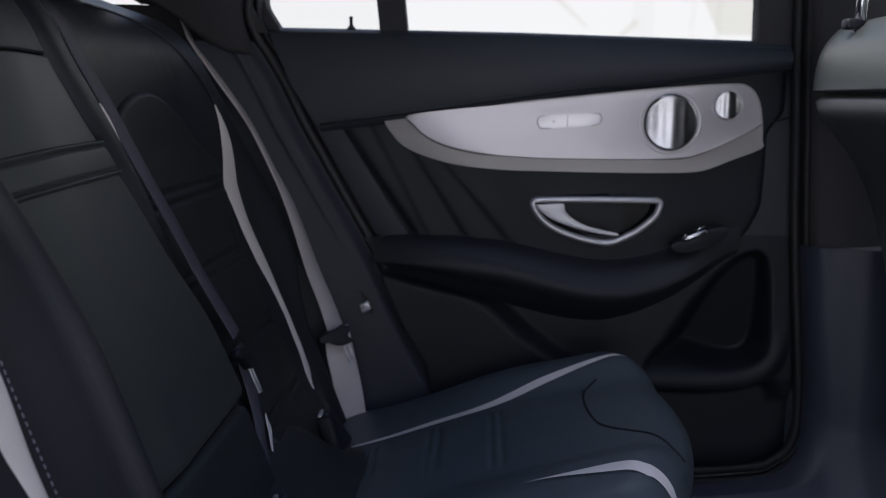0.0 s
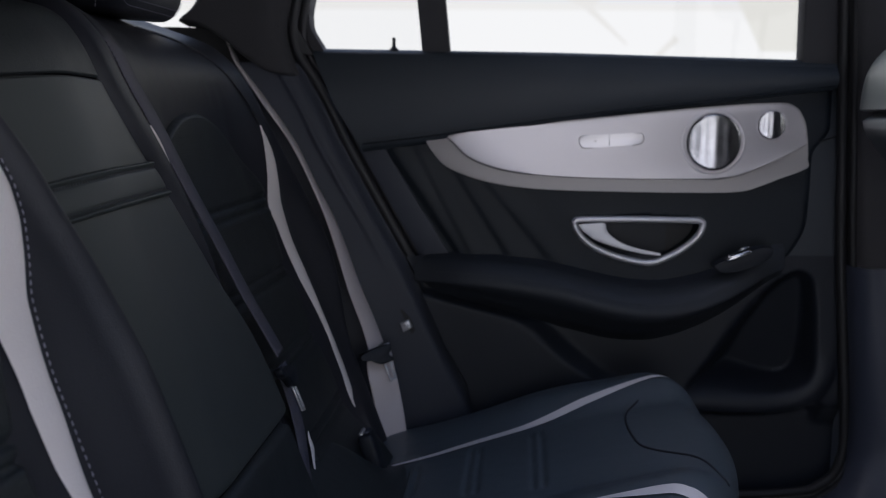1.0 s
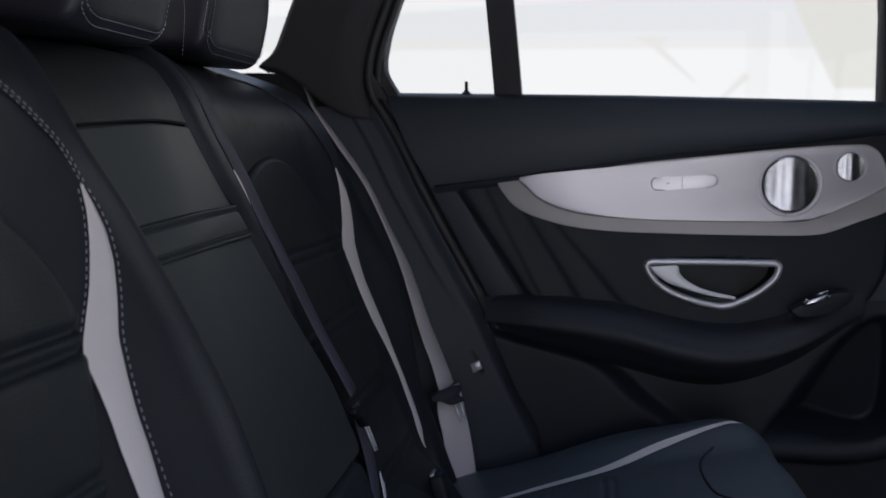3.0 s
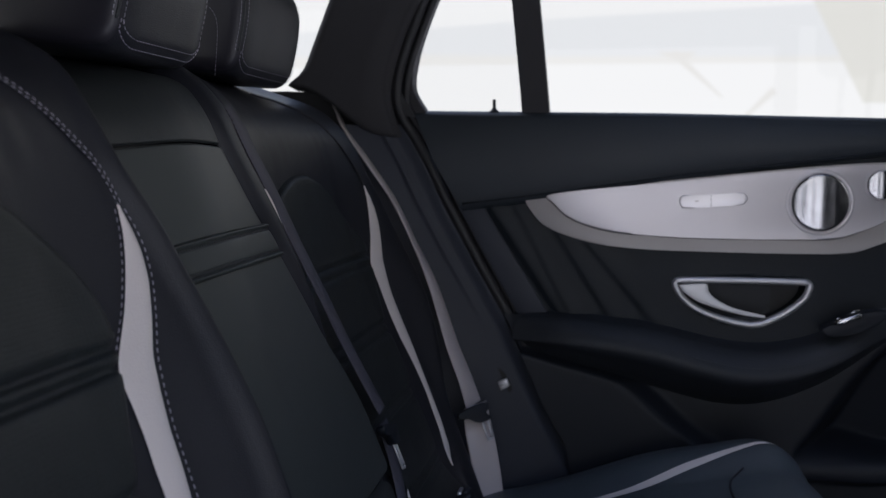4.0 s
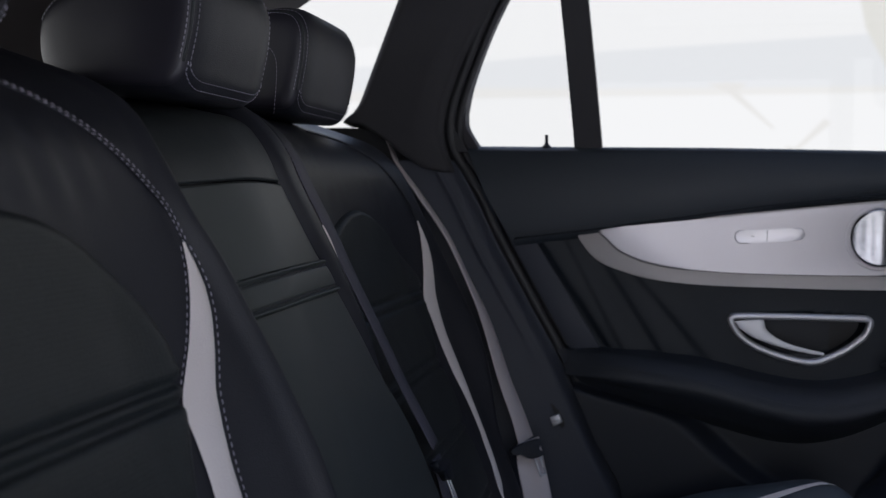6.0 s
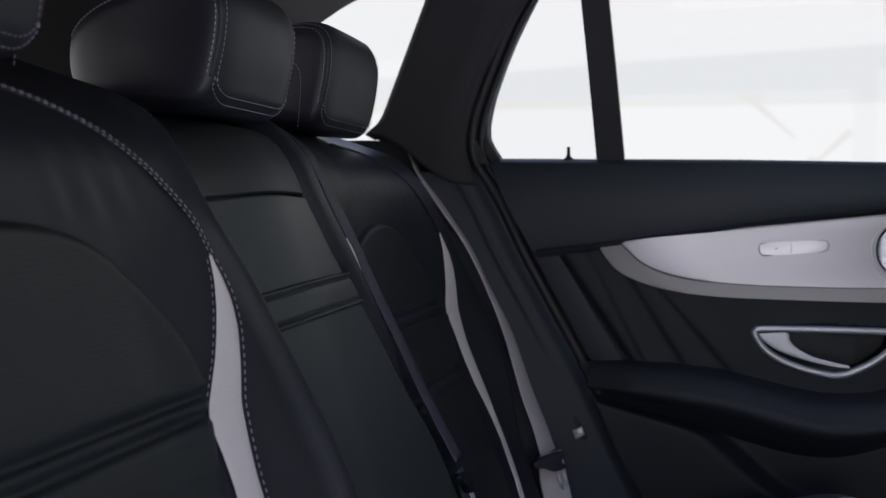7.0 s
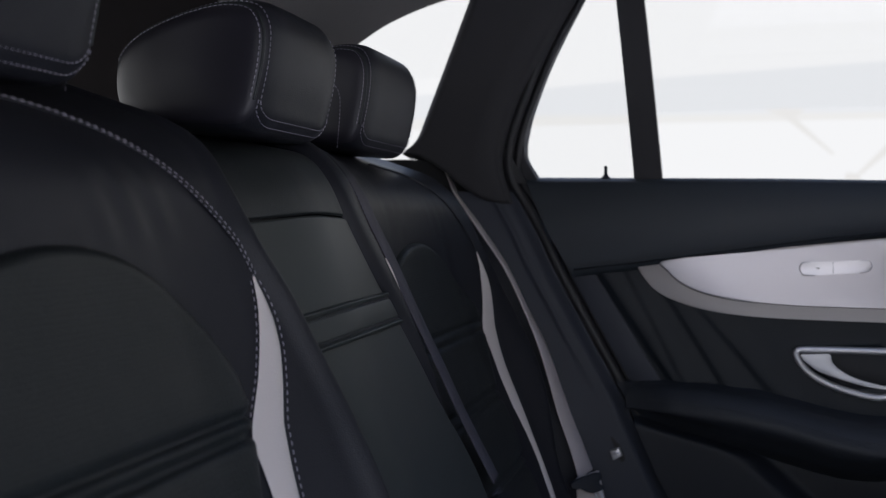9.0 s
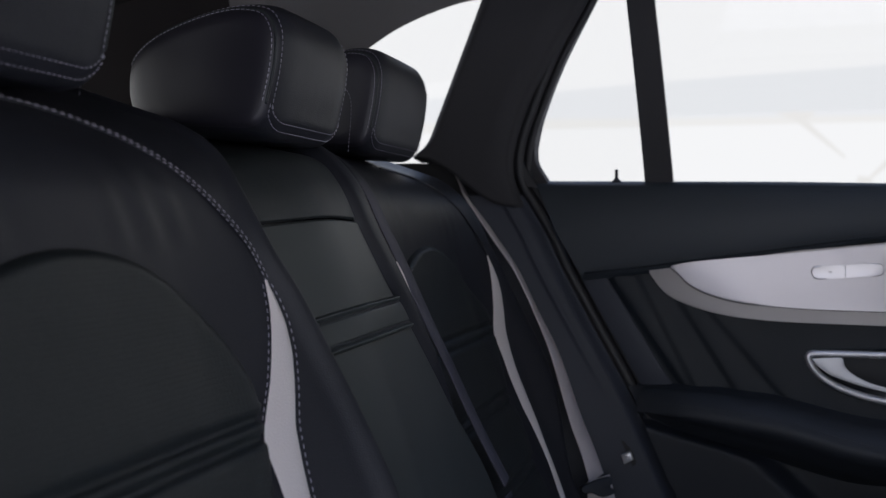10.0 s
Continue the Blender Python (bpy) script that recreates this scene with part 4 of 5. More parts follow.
def pull_rim(u, t):
    p = ring_pts[int(round(u * len(ring_pts))) % len(ring_pts)]
    b = math.pi * t
    i = int(round(u * len(ring_pts)))
    tan = ring_pts[(i + 2) % len(ring_pts)] - ring_pts[(i - 2) % len(ring_pts)]
    nrm = Vector((-tan.y, tan.x)).normalized()
    off = -0.0036 + 0.0052 * math.cos(b)
    q = Vector((p.x, p.y)) + nrm * off
    return on_door(q.x, q.y, 0.003 + 0.0075 * math.sin(b) ** 0.7)


def pull_bowl(u, t):
    p = ring_pts[int(round(u * len(ring_pts))) % len(ring_pts)]
    k = 0.955 * (1 - 0.10 * t / 0.5) if t < 0.5 else 0.955 * 0.90 * (1 - (t - 0.5) / 0.5)
    return on_door(cen_p.x + (p.x - cen_p.x) * k, cen_p.y + (p.y - cen_p.y) * k, 0.005 - 0.033 * min(1.0, t * 2.2) ** 0.7)


pull = part("door_pull", grid(len(ring_pts), 10, pull_bowl, wrap_u=True), PLASTIC, door, "black recessed bowl of the door opener")
part("rim", grid(len(ring_pts), 10, pull_rim, wrap_u=True), SATIN, pull, "satin chrome rim")
lever_up = spline([(0.0859, 0.8337, 0), (0.1067, 0.8355, 0), (0.1257, 0.8355, 0), (0.1294, 0.8242, 0), (0.1392, 0.8137, 0), (0.1594, 0.8023, 0), (0.1831, 0.7953, 0), (0.212, 0.7892, 0)], 8, closed=False)
lever_lo = spline([(0.086, 0.8319, 0), (0.0913, 0.8241, 0), (0.1001, 0.8171, 0), (0.1107, 0.8101, 0), (0.129, 0.8031, 0), (0.1509, 0.7962, 0), (0.1815, 0.7892, 0), (0.2121, 0.7857, 0)], 8, closed=False)


def lever(u, t):
    i = min(len(lever_up) - 1, int(round(u * (len(lever_up) - 1))))
    a, b = lever_up[i], lever_lo[i]
    q = a.lerp(b, 0.5 - 0.5 * math.cos(math.pi * t))
    return on_door(q.x, q.y, 0.0125 + 0.0018 * math.sin(math.pi * t) ** 0.8 * math.sin(math.pi * min(1, u * 1.0 + 0.12)) ** 0.5)


part("lever", grid(len(lever_up) - 1, 14, lever), LEVER, pull, "satin chrome pull lever")

# armrest: rounded section swept along the door
ARM_TOP = [(-0.165, 0.778), (-0.08, 0.780), (0.0, 0.772), (0.043, 0.768), (0.10, 0.752), (0.15, 0.740), (0.20, 0.735), (0.25, 0.741), (0.30, 0.757), (0.34, 0.777), (0.365, 0.790), (0.40, 0.800)]
ARM_BOT = [(-0.165, 0.742), (-0.08, 0.714), (0.0, 0.695), (0.06, 0.681), (0.12, 0.664), (0.17, 0.657), (0.22, 0.662), (0.28, 0.685), (0.33, 0.714), (0.36, 0.740), (0.40, 0.772)]
ARM_OUT = [(-0.165, 0.018), (-0.12, 0.042), (-0.05, 0.055), (0.05, 0.066), (0.17, 0.072), (0.28, 0.066), (0.34, 0.05), (0.375, 0.03), (0.40, 0.004)]


def armrest(u, t):
    x = -0.165 + 0.565 * u
    zt, zb, out = (smooth_table(k, x, 0.03) for k in (ARM_TOP, ARM_BOT, ARM_OUT))
    # section: flat sloping top, round nose, underside falling back
    sec = [(0.0, zt + 0.010), (0.25 * out, zt + 0.006), (0.55 * out, zt + 0.002), (0.76 * out, zt - 0.006), (0.91 * out, zt - 0.017), (out, zt - 0.031), (0.92 * out, zt - 0.30 * (zt - zb) - 0.020), (0.64 * out, zb + 0.26 * (zt - zb)), (0.42 * out, zb + 0.10 * (zt - zb)), (0.0, zb - 0.010)]
    f = t * (len(sec) - 1)
    i = min(len(sec) - 2, int(f))
    p4 = [Vector((*sec[min(max(i + j, 0), len(sec) - 1)], 0)) for j in (-1, 0, 1, 2)]
    q = f - i
    s = 0.5 * (2 * p4[1] + (p4[2] - p4[0]) * q + (2 * p4[0] - 5 * p4[1] + 4 * p4[2] - p4[3]) * q * q + (3 * p4[1] - p4[0] - 3 * p4[2] + p4[3]) * q ** 3)
    return on_door(x, s.y, s.x)


arm = part("armrest", grid(80, 45, armrest), ARM_LEATHER, door, "padded black leather armrest")
line = [on_door(-0.13 + 0.48 * k / 60, smooth_table(ARM_TOP, -0.13 + 0.48 * k / 60, 0.03) - 0.0165, smooth_table(ARM_OUT, -0.13 + 0.48 * k / 60, 0.03) * 0.985 + 0.0008) for k in range(61)]
part("armrest_stitching", stitches(line, Vector((0, -1, 0.2)).normalized(), step=0.005, length=0.0035, width=0.0009), THREAD_DARK, arm)
# window switch on the armrest's front end
pad = [(0.285, 0.776), (0.30, 0.785), (0.335, 0.800), (0.362, 0.806), (0.372, 0.80), (0.362, 0.785), (0.33, 0.772), (0.30, 0.766)]
sw = sharp(plate(pad, 0.03, 0.055, 0.003, 2), door, "switch_bezel", PLASTIC)
bm = bmesh.new()
add_tube(bm, [on_door(0.3025, 0.7865, 0.056), on_door(0.306, 0.788, 0.0585), on_door(0.334, 0.7985, 0.0585), on_door(0.3375, 0.800, 0.056)], 0.0042, 8)
add_tube(bm, [on_door(0.319, 0.8005, 0.0565), on_door(0.334, 0.8070, 0.0565)], 0.0016, 6)
add_tube(bm, [on_door(0.3035, 0.7925, 0.0565), on_door(0.3075, 0.7945, 0.0565)], 0.0016, 6)
part("window_switch", bm, CHROME, sw, "chrome-edged window switch")

# lower lining with the map pocket
POCKET = [(p.x, p.y) for p in spline([(0.262, 0.571), (0.292, 0.618), (0.335, 0.683), (0.382, 0.735), (0.422, 0.758), (0.443, 0.752), (0.451, 0.730), (0.456, 0.68), (0.4575, 0.619), (0.450, 0.590), (0.432, 0.574), (0.40, 0.567), (0.361, 0.5645), (0.30, 0.5665)], 4)]


def shape_distance(x, z, pts):
    """Distance to the outline, positive inside."""
    best = 9.0
    for (a, b), (c, d) in zip(pts, pts[1:] + pts[:1]):
        ex, ez = c - a, d - b
        q = min(1, max(0, ((x - a) * ex + (z - b) * ez) / (ex * ex + ez * ez + 1e-12)))
        best = min(best, math.hypot(x - a - q * ex, z - b - q * ez))
    return best if inside_shape(x, z, pts) else -best


def lower_field(u, t):
    z = 0.785 + (0.36 - 0.785) * t
    x0 = rear_edge(z) - 0.02
    x = x0 + (0.505 - x0) * u
    p = 0.0
    # raised rear part with an S-shaped border
    border = smooth_table([(0.36, 0.30), (0.55, 0.22), (0.575, 0.17), (0.60, 0.118), (0.63, 0.078), (0.66, 0.047), (0.685, 0.018), (0.70, -0.04), (0.715, -0.10), (0.73, -0.15)], z, 0.008)
    p += 0.026 * (1 - ease(border - 0.030, border + 0.022, x))
    d = shape_distance(x, z, POCKET)
    deep_in = ease(-0.004, 0.013 + 0.034 * (1 - ease(0.31, 0.43, x)), d)
    p -= 0.030 * deep_in + 0.050 * deep_in * min(1.0, max(0.0, 0.75 - z) / 0.19)
    # rounded rim below the pocket and in front of it, dark hollow under it
    low = 1 - ease(0.57, 0.66, z) if x > 0.43 else 1 - ease(0.555, 0.59, z)
    if d < 0:
        p += 0.007 * low * ease(0.22, 0.28, x) * math.sin(math.pi * min(1, -d / 0.036)) ** 0.8
        p -= 0.036 * ease(0.030, 0.048, -d) * (1 - ease(0.53, 0.56, z)) * ease(0.10, 0.26, x) * (1 - ease(0.455, 0.48, x) * ease(0.50, 0.56, z))
    return on_door(x, z, p)


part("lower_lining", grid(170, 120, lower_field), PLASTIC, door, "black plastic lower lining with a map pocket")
# lock pin
bm = add_tube(bmesh.new(), [on_door(-0.1985, 1.0965 + 0.0025 * k, -0.010) for k in range(9)], lambda t: 0.0026 + 0.0075 * max(0.0, 1 - t / 0.4) ** 1.6, 12)
part("lock_pin", bm, PLASTIC, door, "black lock pin on the door top")

# ================= far side of the car body =================
side = thing("window_frame", "black window frame of the rear door", "window frame", kind="structure")
REAR_WIN = [(-0.300, 1.090), (-0.306, 1.101), (-0.322, 1.128), (-0.3245, 1.145), (-0.323, 1.162), (-0.312, 1.207), (-0.281, 1.286), (-0.233, 1.379), (-0.20, 1.44)]


def strip(edge, off, p0, p1, bevel=0.003):
    """A bar that follows an edge line in x, z; off: its width sideways (x)."""
    out = [(x + off, z) for x, z in edge]
    return plate(edge + out[::-1], p0, p1, bevel, 2, closed_spline=False)


edge = [(v.x, v.y) for v in spline(REAR_WIN, 5, closed=False)]
sharp(strip(edge, -0.016, -0.03, 0.004, 0.003), side, "frame_rear", PILLAR)
sharp(strip([(x - 0.018, z) for x, z in edge], -0.016, -0.03, 0.014, 0.006), side, "frame_seal", SEAL, "black rubber door seal")
bar = [(-0.154, 1.07), (-0.156, 1.110), (-0.171, 1.263), (-0.183, 1.376), (-0.19, 1.44)]
sharp(strip([(v.x, v.y) for v in spline(bar, 4, closed=False)], 0.0415, -0.035, -0.004, 0.004), side, "divider_bar", PILLAR, "black upright bar between the panes")
sharp(strip([(0.413, 1.07), (0.411, 1.2), (0.405, 1.30), (0.395, 1.44)], 0.085, -0.03, 0.006, 0.005), side, "frame_front", PILLAR)
sharp(plate([(-0.33, 1.40), (0.47, 1.40), (0.47, 1.46), (-0.33, 1.46)], -0.03, 0.006, 0.004, 2, closed_spline=False), side, "frame_top", PILLAR)
line = [on_door(-0.31 + 0.73 * k / 20, belt_top(-0.31 + 0.73 * k / 20) - 0.008, -0.026) for k in range(21)]
part("glass_seal", add_tube(bmesh.new(), line, 0.006, 6), RUBBER, side)


def glass_pane(name, pts, p):
    bm = bmesh.new()
    bm.faces.new([bm.verts.new(on_door(x, z, p)) for x, z in pts])
    ob = part(name, bm, DIM_GLASS, None, smooth=False)
    tagged(ob, "lightly tinted car window glass, closed", "window", kind="structure")
    ob.visible_shadow = False
    return ob


glass_pane("window_1", [(-0.33, 1.06), (-0.15, 1.06), (-0.17, 1.44), (-0.33, 1.44)], -0.022)
glass_pane("window_2", [(-0.135, 1.06), (0.43, 1.06), (0.43, 1.44), (-0.17, 1.44)], -0.018)

# rear pillar, cloth covered
pillar = thing("rear_pillar", "dark cloth-covered rear roof pillar", "pillar", kind="structure")
LEFT = [(-0.388, 1.45), (-0.414, 1.383), (-0.444, 1.306), (-0.482, 1.210), (-0.4965, 1.174), (-0.506, 1.156), (-0.514, 1.1455), (-0.522, 1.1405)]
RIGHT = [(-0.214, 1.45), (-0.244, 1.371), (-0.283, 1.305), (-0.322, 1.236), (-0.342, 1.185), (-0.354, 1.140), (-0.353, 1.105), (-0.338, 1.058)]
lft = [v for v in spline([(x, z, 0) for x, z in LEFT], 8, closed=False)]
rgt = [v for v in spline([(x, z, 0) for x, z in RIGHT], 7, closed=False)]


BOTTOM = spline([(x, z, 0) for x, z in ((-0.522, 1.1390), (-0.512, 1.1380), (-0.496, 1.1352), (-0.478, 1.1308), (-0.445, 1.110), (-0.414, 1.085), (-0.383, 1.066), (-0.353, 1.059), (-0.338, 1.058))], 8, closed=False)


def along(pts, k):
    f = k * (len(pts) - 1)
    i = min(int(f), len(pts) - 2)
    return pts[i].lerp(pts[i + 1], f - i)


def pillar_skin(u, t):
    k = min(1.0, t / 0.94)
    a, b = along(lft, k), along(rgt, k)
    q = a.lerp(b, u) + ease(0.55, 1.0, k) * (along(BOTTOM, u) - lft[-1].lerp(rgt[-1], u))
    p = 0.048 - 0.030 * max(0, (u - 0.72) / 0.28) ** 2 - 0.05 * max(0, (0.2 - u) / 0.2) ** 2
    # a raised welt down the door side, and the foot turned under
    p += 0.004 * math.exp(-((u - 0.955) / 0.02) ** 2)
    p -= roll_off((1 - k) * 0.3, 0.02, 0.012) + 0.035 * max(0.0, (t - 0.94) / 0.06)
    return on_door(q.x, q.y - 0.004 * max(0.0, (t - 0.94) / 0.06), p)


part("pillar_cover", grid(60, 80, pillar_skin), PILLAR, pillar)

# cut low: a slit of bright distance imitates glare on the ledge
sharp(plate([(-0.53, 1.03), (-0.29, 1.03), (-0.300, 1.088), (-0.330, 1.12), (-0.338, 1.16), (-0.33, 1.20), (-0.23, 1.42), (-0.38, 1.42), (-0.42, 1.34), (-0.478, 1.20), (-0.487, 1.15), (-0.482, 1.1315), (-0.53, 1.1335), (-0.62, 1.134), (-0.62, 1.03)], -0.034, -0.006, 0.0, 1, closed_spline=False), pillar, "pillar_backing", RUBBER)

# moulded panel between backrest and door
wing = thing("side_panel", "dark grey moulded panel beside the backrest", "trim panel", kind="structure")
PANEL_R = [(-0.340, 1.078), (-0.325, 1.052), (-0.302, 1.010), (-0.276, 0.955), (-0.226, 0.862), (-0.176, 0.770), (-0.140, 0.690), (-0.110, 0.625), (-0.080, 0.565), (-0.045, 0.50)]
pr = [v for v in spline([(x, z, 0) for x, z in PANEL_R], 8, closed=False)]


def wing_skin(u, t):
    b = pr[int(round(t * (len(pr) - 1)))]
    x = b.x - 0.20 * (1 - u)
    p = 0.022 - 0.014 * ease(0.90, 1.0, u)
    p += 0.004 * math.exp(-((u - 0.83) / 0.02) ** 2) * (1 - ease(0.35, 0.6, t))
    p += 0.030 * (1 - u) ** 1.5
    return on_door(x, b.y, p)


part("panel_skin", grid(60, len(pr) - 1, wing_skin), PLASTIC_SOFT, wing)
over = spline([(x, z, 0) for x, z in ((-0.224, 1.44), (-0.258, 1.37), (-0.297, 1.30), (-0.329, 1.225), (-0.350, 1.166), (-0.356, 1.125), (-0.350, 1.095), (-0.338, 1.072))], 6, closed=False)[:-1]
seal_path = over + pr[6:]
line = [on_door(b.x + 0.008, b.y, 0.004 + 0.006 * ease(1.06, 1.12, b.y)) for b in seal_path]
part("door_seal", add_tube(bmesh.new(), line, 0.008, 8), SEAL, wing, "black rubber door seal")
line = [on_door(b.x + 0.022, b.y, -0.004 + 0.008 * ease(1.06, 1.12, b.y)) for b in seal_path]
part("door_seal", add_tube(bmesh.new(), line, 0.006, 8), SEAL, wing)
clip = sharp(plate([(-0.197, 0.694), (-0.191, 0.703), (-0.182, 0.701), (-0.172, 0.686), (-0.164, 0.668), (-0.170, 0.659), (-0.180, 0.659), (-0.188, 0.670)], 0.018, 0.0250, 0.003, 2), wing, "clip_recess", RUBBER, "black recess for a parked belt clip")
bm = plate([(-0.1872, 0.6795), (-0.1735, 0.6855), (-0.1685, 0.6735), (-0.1825, 0.6655)], 0.024, 0.0315, 0.0022, 3, closed_spline=False)
add_box(bm, on_door(-0.1825, 0.6755, 0.0335), on_door(-0.1740, 0.6785, 0.0300), 0.0008, 1)
part("clip", bm, SATIN, clip, "bright metal belt clip")

# body outside the lining, sill, B pillar
shell_bm = bmesh.new()
add_box(shell_bm, (-1.55, 1.50, 0.30), (1.7, 1.53, 1.055))
tagged(part("body_side", shell_bm, PAINT, None, smooth=False), "grey painted car body side", "car body", kind="structure")
bp = thing("centre_pillar", "dark plastic centre pillar trim with seal", "pillar", kind="structure")


def b_upper(u, t):
    z = 0.775 + (1.46 - 0.775) * t
    x = 0.492 + 0.13 * u - 0.045 * t
    p = 0.035 + 0.02 * math.sin(math.pi * u) - 0.05 * max(0, (0.15 - u) / 0.15) ** 2
    return on_door(x, z, p)


part("upper_cover", grid(20, 30, b_upper), PILLAR, bp)


FOOT = [(0.404, 0.27), (0.408, 0.352), (0.4115, 0.40), (0.416, 0.44), (0.424, 0.466), (0.434, 0.483), (0.448, 0.497), (0.468, 0.506), (0.504, 0.510), (0.56, 0.509), (0.646, 0.502), (0.775, 0.490)]


def b_lower(u, t):
    """Pillar cover whose foot runs out along the sill."""
    if t < 0.5:
        z = 0.775 + (0.46 - 0.775) * t / 0.5
    elif t < 0.85:
        z = 0.46 + (0.404 - 0.46) * (1 - (1 - (t - 0.5) / 0.35) ** 2)
    else:
        z = 0.404 - 0.028 * min(1.0, (t - 0.85) / 0.12) - 0.07 * max(0.0, (t - 0.97) / 0.03)
    left = lerp_table(FOOT, z)
    x = left + (0.665 - left) * u ** 1.6
    near = min(1.0, (x - left) / 0.03)
    p = 0.020 + 0.045 * math.sqrt(1 - (1 - near) ** 2) + 0.02 * ease(0.52, 0.58, x) + 0.055 * ease(0.50, 0.39, z)
    p += 0.10 * min(1.0, max(0.0, (t - 0.85) / 0.12))
    return on_door(x, z, p)


part("lower_cover", grid(40, 66, b_lower), SILL, bp, "dark grey moulded lower pillar cover")
for dx, r in ((0.0, 0.008), (0.013, 0.006)):
    pts = spline([(0.455 + dx, 1.44, 0), (0.466 + dx, 1.16, 0), (0.475 + dx, 0.97, 0), (0.484 + dx, 0.79, 0), (0.497 + dx, 0.635, 0), (0.505 + dx, 0.538, 0), (0.506 + dx, 0.479, 0), (0.495 + dx * 0.7, 0.441 - dx * 0.5, 0), (0.474, 0.421 - dx, 0), (0.44, 0.408 - dx, 0), (0.30, 0.400 - dx, 0), (0.0, 0.395 - dx, 0)], 8, closed=False)
    part("door_seal", add_tube(bmesh.new(), [on_door(p.x, p.y, 0.012 + dx) for p in pts], r, 8), RUBBER, bp, "black rubber door seal")
sill = bmesh.new()
add_box(sill, (-0.30, 1.14, 0.24), (0.75, 1.30, 0.372), 0.025, 4)
tagged(part("door_sill", sill, SILL, None), "dark grey plastic door sill", "door sill", kind="structure")

# ================= rest of the cabin =================
fl = box((-1.5, 0.0, 0.22), (1.6, 1.5, 0.262))
tagged(part("floor", fl, CARPET, None, smooth=False), "black carpeted car floor", "floor", kind="structure")


def roof_skin(x0, x1, y0, y1):
    def place(u, t):
        x = x0 + (x1 - x0) * u
        y = y0 + (y1 - y0) * t
        z = 1.462 - 0.03 * abs(2 * (y - 0.03) / 1.44 - 1) ** 4 - 0.10 * ease(0.9, 1.5, -x) - 0.05 * ease(0.3, 1.5, x)
        return Vector((x, y, z))
    return place


# unseen roof opening, added and sized to bring light onto the cushions
ROOF_GAP = (0.00, 0.84, 0.42, 1.22)
roof_bm = bmesh.new()
for a in ((-1.5, ROOF_GAP[0], 0.03, 1.47), (ROOF_GAP[1], 1.6, 0.03, 1.47), (ROOF_GAP[0], ROOF_GAP[1], 0.03, ROOF_GAP[2]), (ROOF_GAP[0], ROOF_GAP[1], ROOF_GAP[3], 1.47)):
    add_grid(roof_bm, 30, 20, roof_skin(*a))
tagged(part("ceiling", roof_bm, HEADLINER_SHADED, None), "grey-brown cloth headliner, darkened in colour, round an added roof opening", "ceiling", kind="structure")
out_bm = bmesh.new()
add_box(out_bm, (-1.55, -0.02, 1.475), (ROOF_GAP[0], 1.5, 1.50))
add_box(out_bm, (ROOF_GAP[1], -0.02, 1.475), (1.65, 1.5, 1.50))
add_box(out_bm, (ROOF_GAP[0], -0.02, 1.475), (ROOF_GAP[1], ROOF_GAP[2], 1.50))
add_box(out_bm, (ROOF_GAP[0], ROOF_GAP[3], 1.475), (ROOF_GAP[1], 1.5, 1.50))
tagged(part("roof", out_bm, PAINT, None, smooth=False), "grey painted car roof", "car roof", kind="structure")
bm = bmesh.new()
bm.faces.new([bm.verts.new(p) for p in ((ROOF_GAP[0], ROOF_GAP[2], 1.488), (ROOF_GAP[1], ROOF_GAP[2], 1.488), (ROOF_GAP[1], ROOF_GAP[3], 1.488), (ROOF_GAP[0], ROOF_GAP[3], 1.488))])
ob = part("window_4", bm, GLASS, None, smooth=False)
tagged(ob, "clear glass over the added roof opening", "window", kind="structure")
ob.visible_shadow = False

# luggage bay behind the bench
bay = thing("luggage_bay", "dark lining of the luggage bay", "car body", kind="structure")
bm = bmesh.new()
add_box(bm, (-1.5, 1.40, 0.26), (-0.40, 1.45, 1.10))
add_box(bm, (-1.5, 0.02, 0.26), (-0.45, 0.07, 1.10))
add_box(bm, (-1.55, 0.02, 0.26), (-1.50, 1.45, 1.10))
add_box(bm, (-1.5, 0.05, 0.70), (-0.52, 1.40, 0.72))
part("lining", bm, PLASTIC, bay, smooth=False)
# quarter window surround: frame about the glass behind the pillar
top_edge = spline([(-0.30, 1.392, 0), (-0.403, 1.386, 0), (-0.459, 1.377, 0), (-0.525, 1.356, 0), (-0.579, 1.329, 0), (-0.66, 1.275, 0), (-0.74, 1.20, 0), (-0.80, 1.12, 0)], 8, closed=False)


def rail_skin(u, t):
    a = top_edge[int(round(u * (len(top_edge) - 1)))]
    z = a.y + (1.46 - a.y) * t
    return Vector((a.x, 1.365 - 0.10 * t ** 1.4 - 0.02 * math.sin(math.pi * t), z))


part("roof_rail", grid(len(top_edge) - 1, 12, rail_skin), RAIL_LIT, bay, "grey-brown cloth roof rail")
bm = bmesh.new()
add_box(bm, (-1.5, 1.36, 1.08), (-0.80, 1.44, 1.46))
add_box(bm, (-1.5, 0.03, 1.08), (-1.32, 0.10, 1.46))
add_box(bm, (-1.55, 0.03, 1.40), (-1.5, 1.44, 1.46))
part("rear_corner", bm, HEADLINER_SHADED, bay, smooth=False)
# unseen near side; pillar widened and rail added to shade the head restraint
bm = bmesh.new()
add_box(bm, (-0.56, -0.02, 0.90), (-0.17, 0.07, 1.46))
add_box(bm, (-0.24, -0.02, 1.37), (0.58, 0.05, 1.47))
add_box(bm, (-1.0, 0.02, 1.08), (-0.56, 0.08, 1.14))
add_box(bm, (-1.0, 0.02, 1.36), (-0.56, 0.08, 1.46))
add_box(bm, (-0.85, -0.02, 0.26), (-0.42, 0.06, 1.10))
part("near_corner", bm, PILLAR, bay, smooth=False)
bm = bmesh.new()
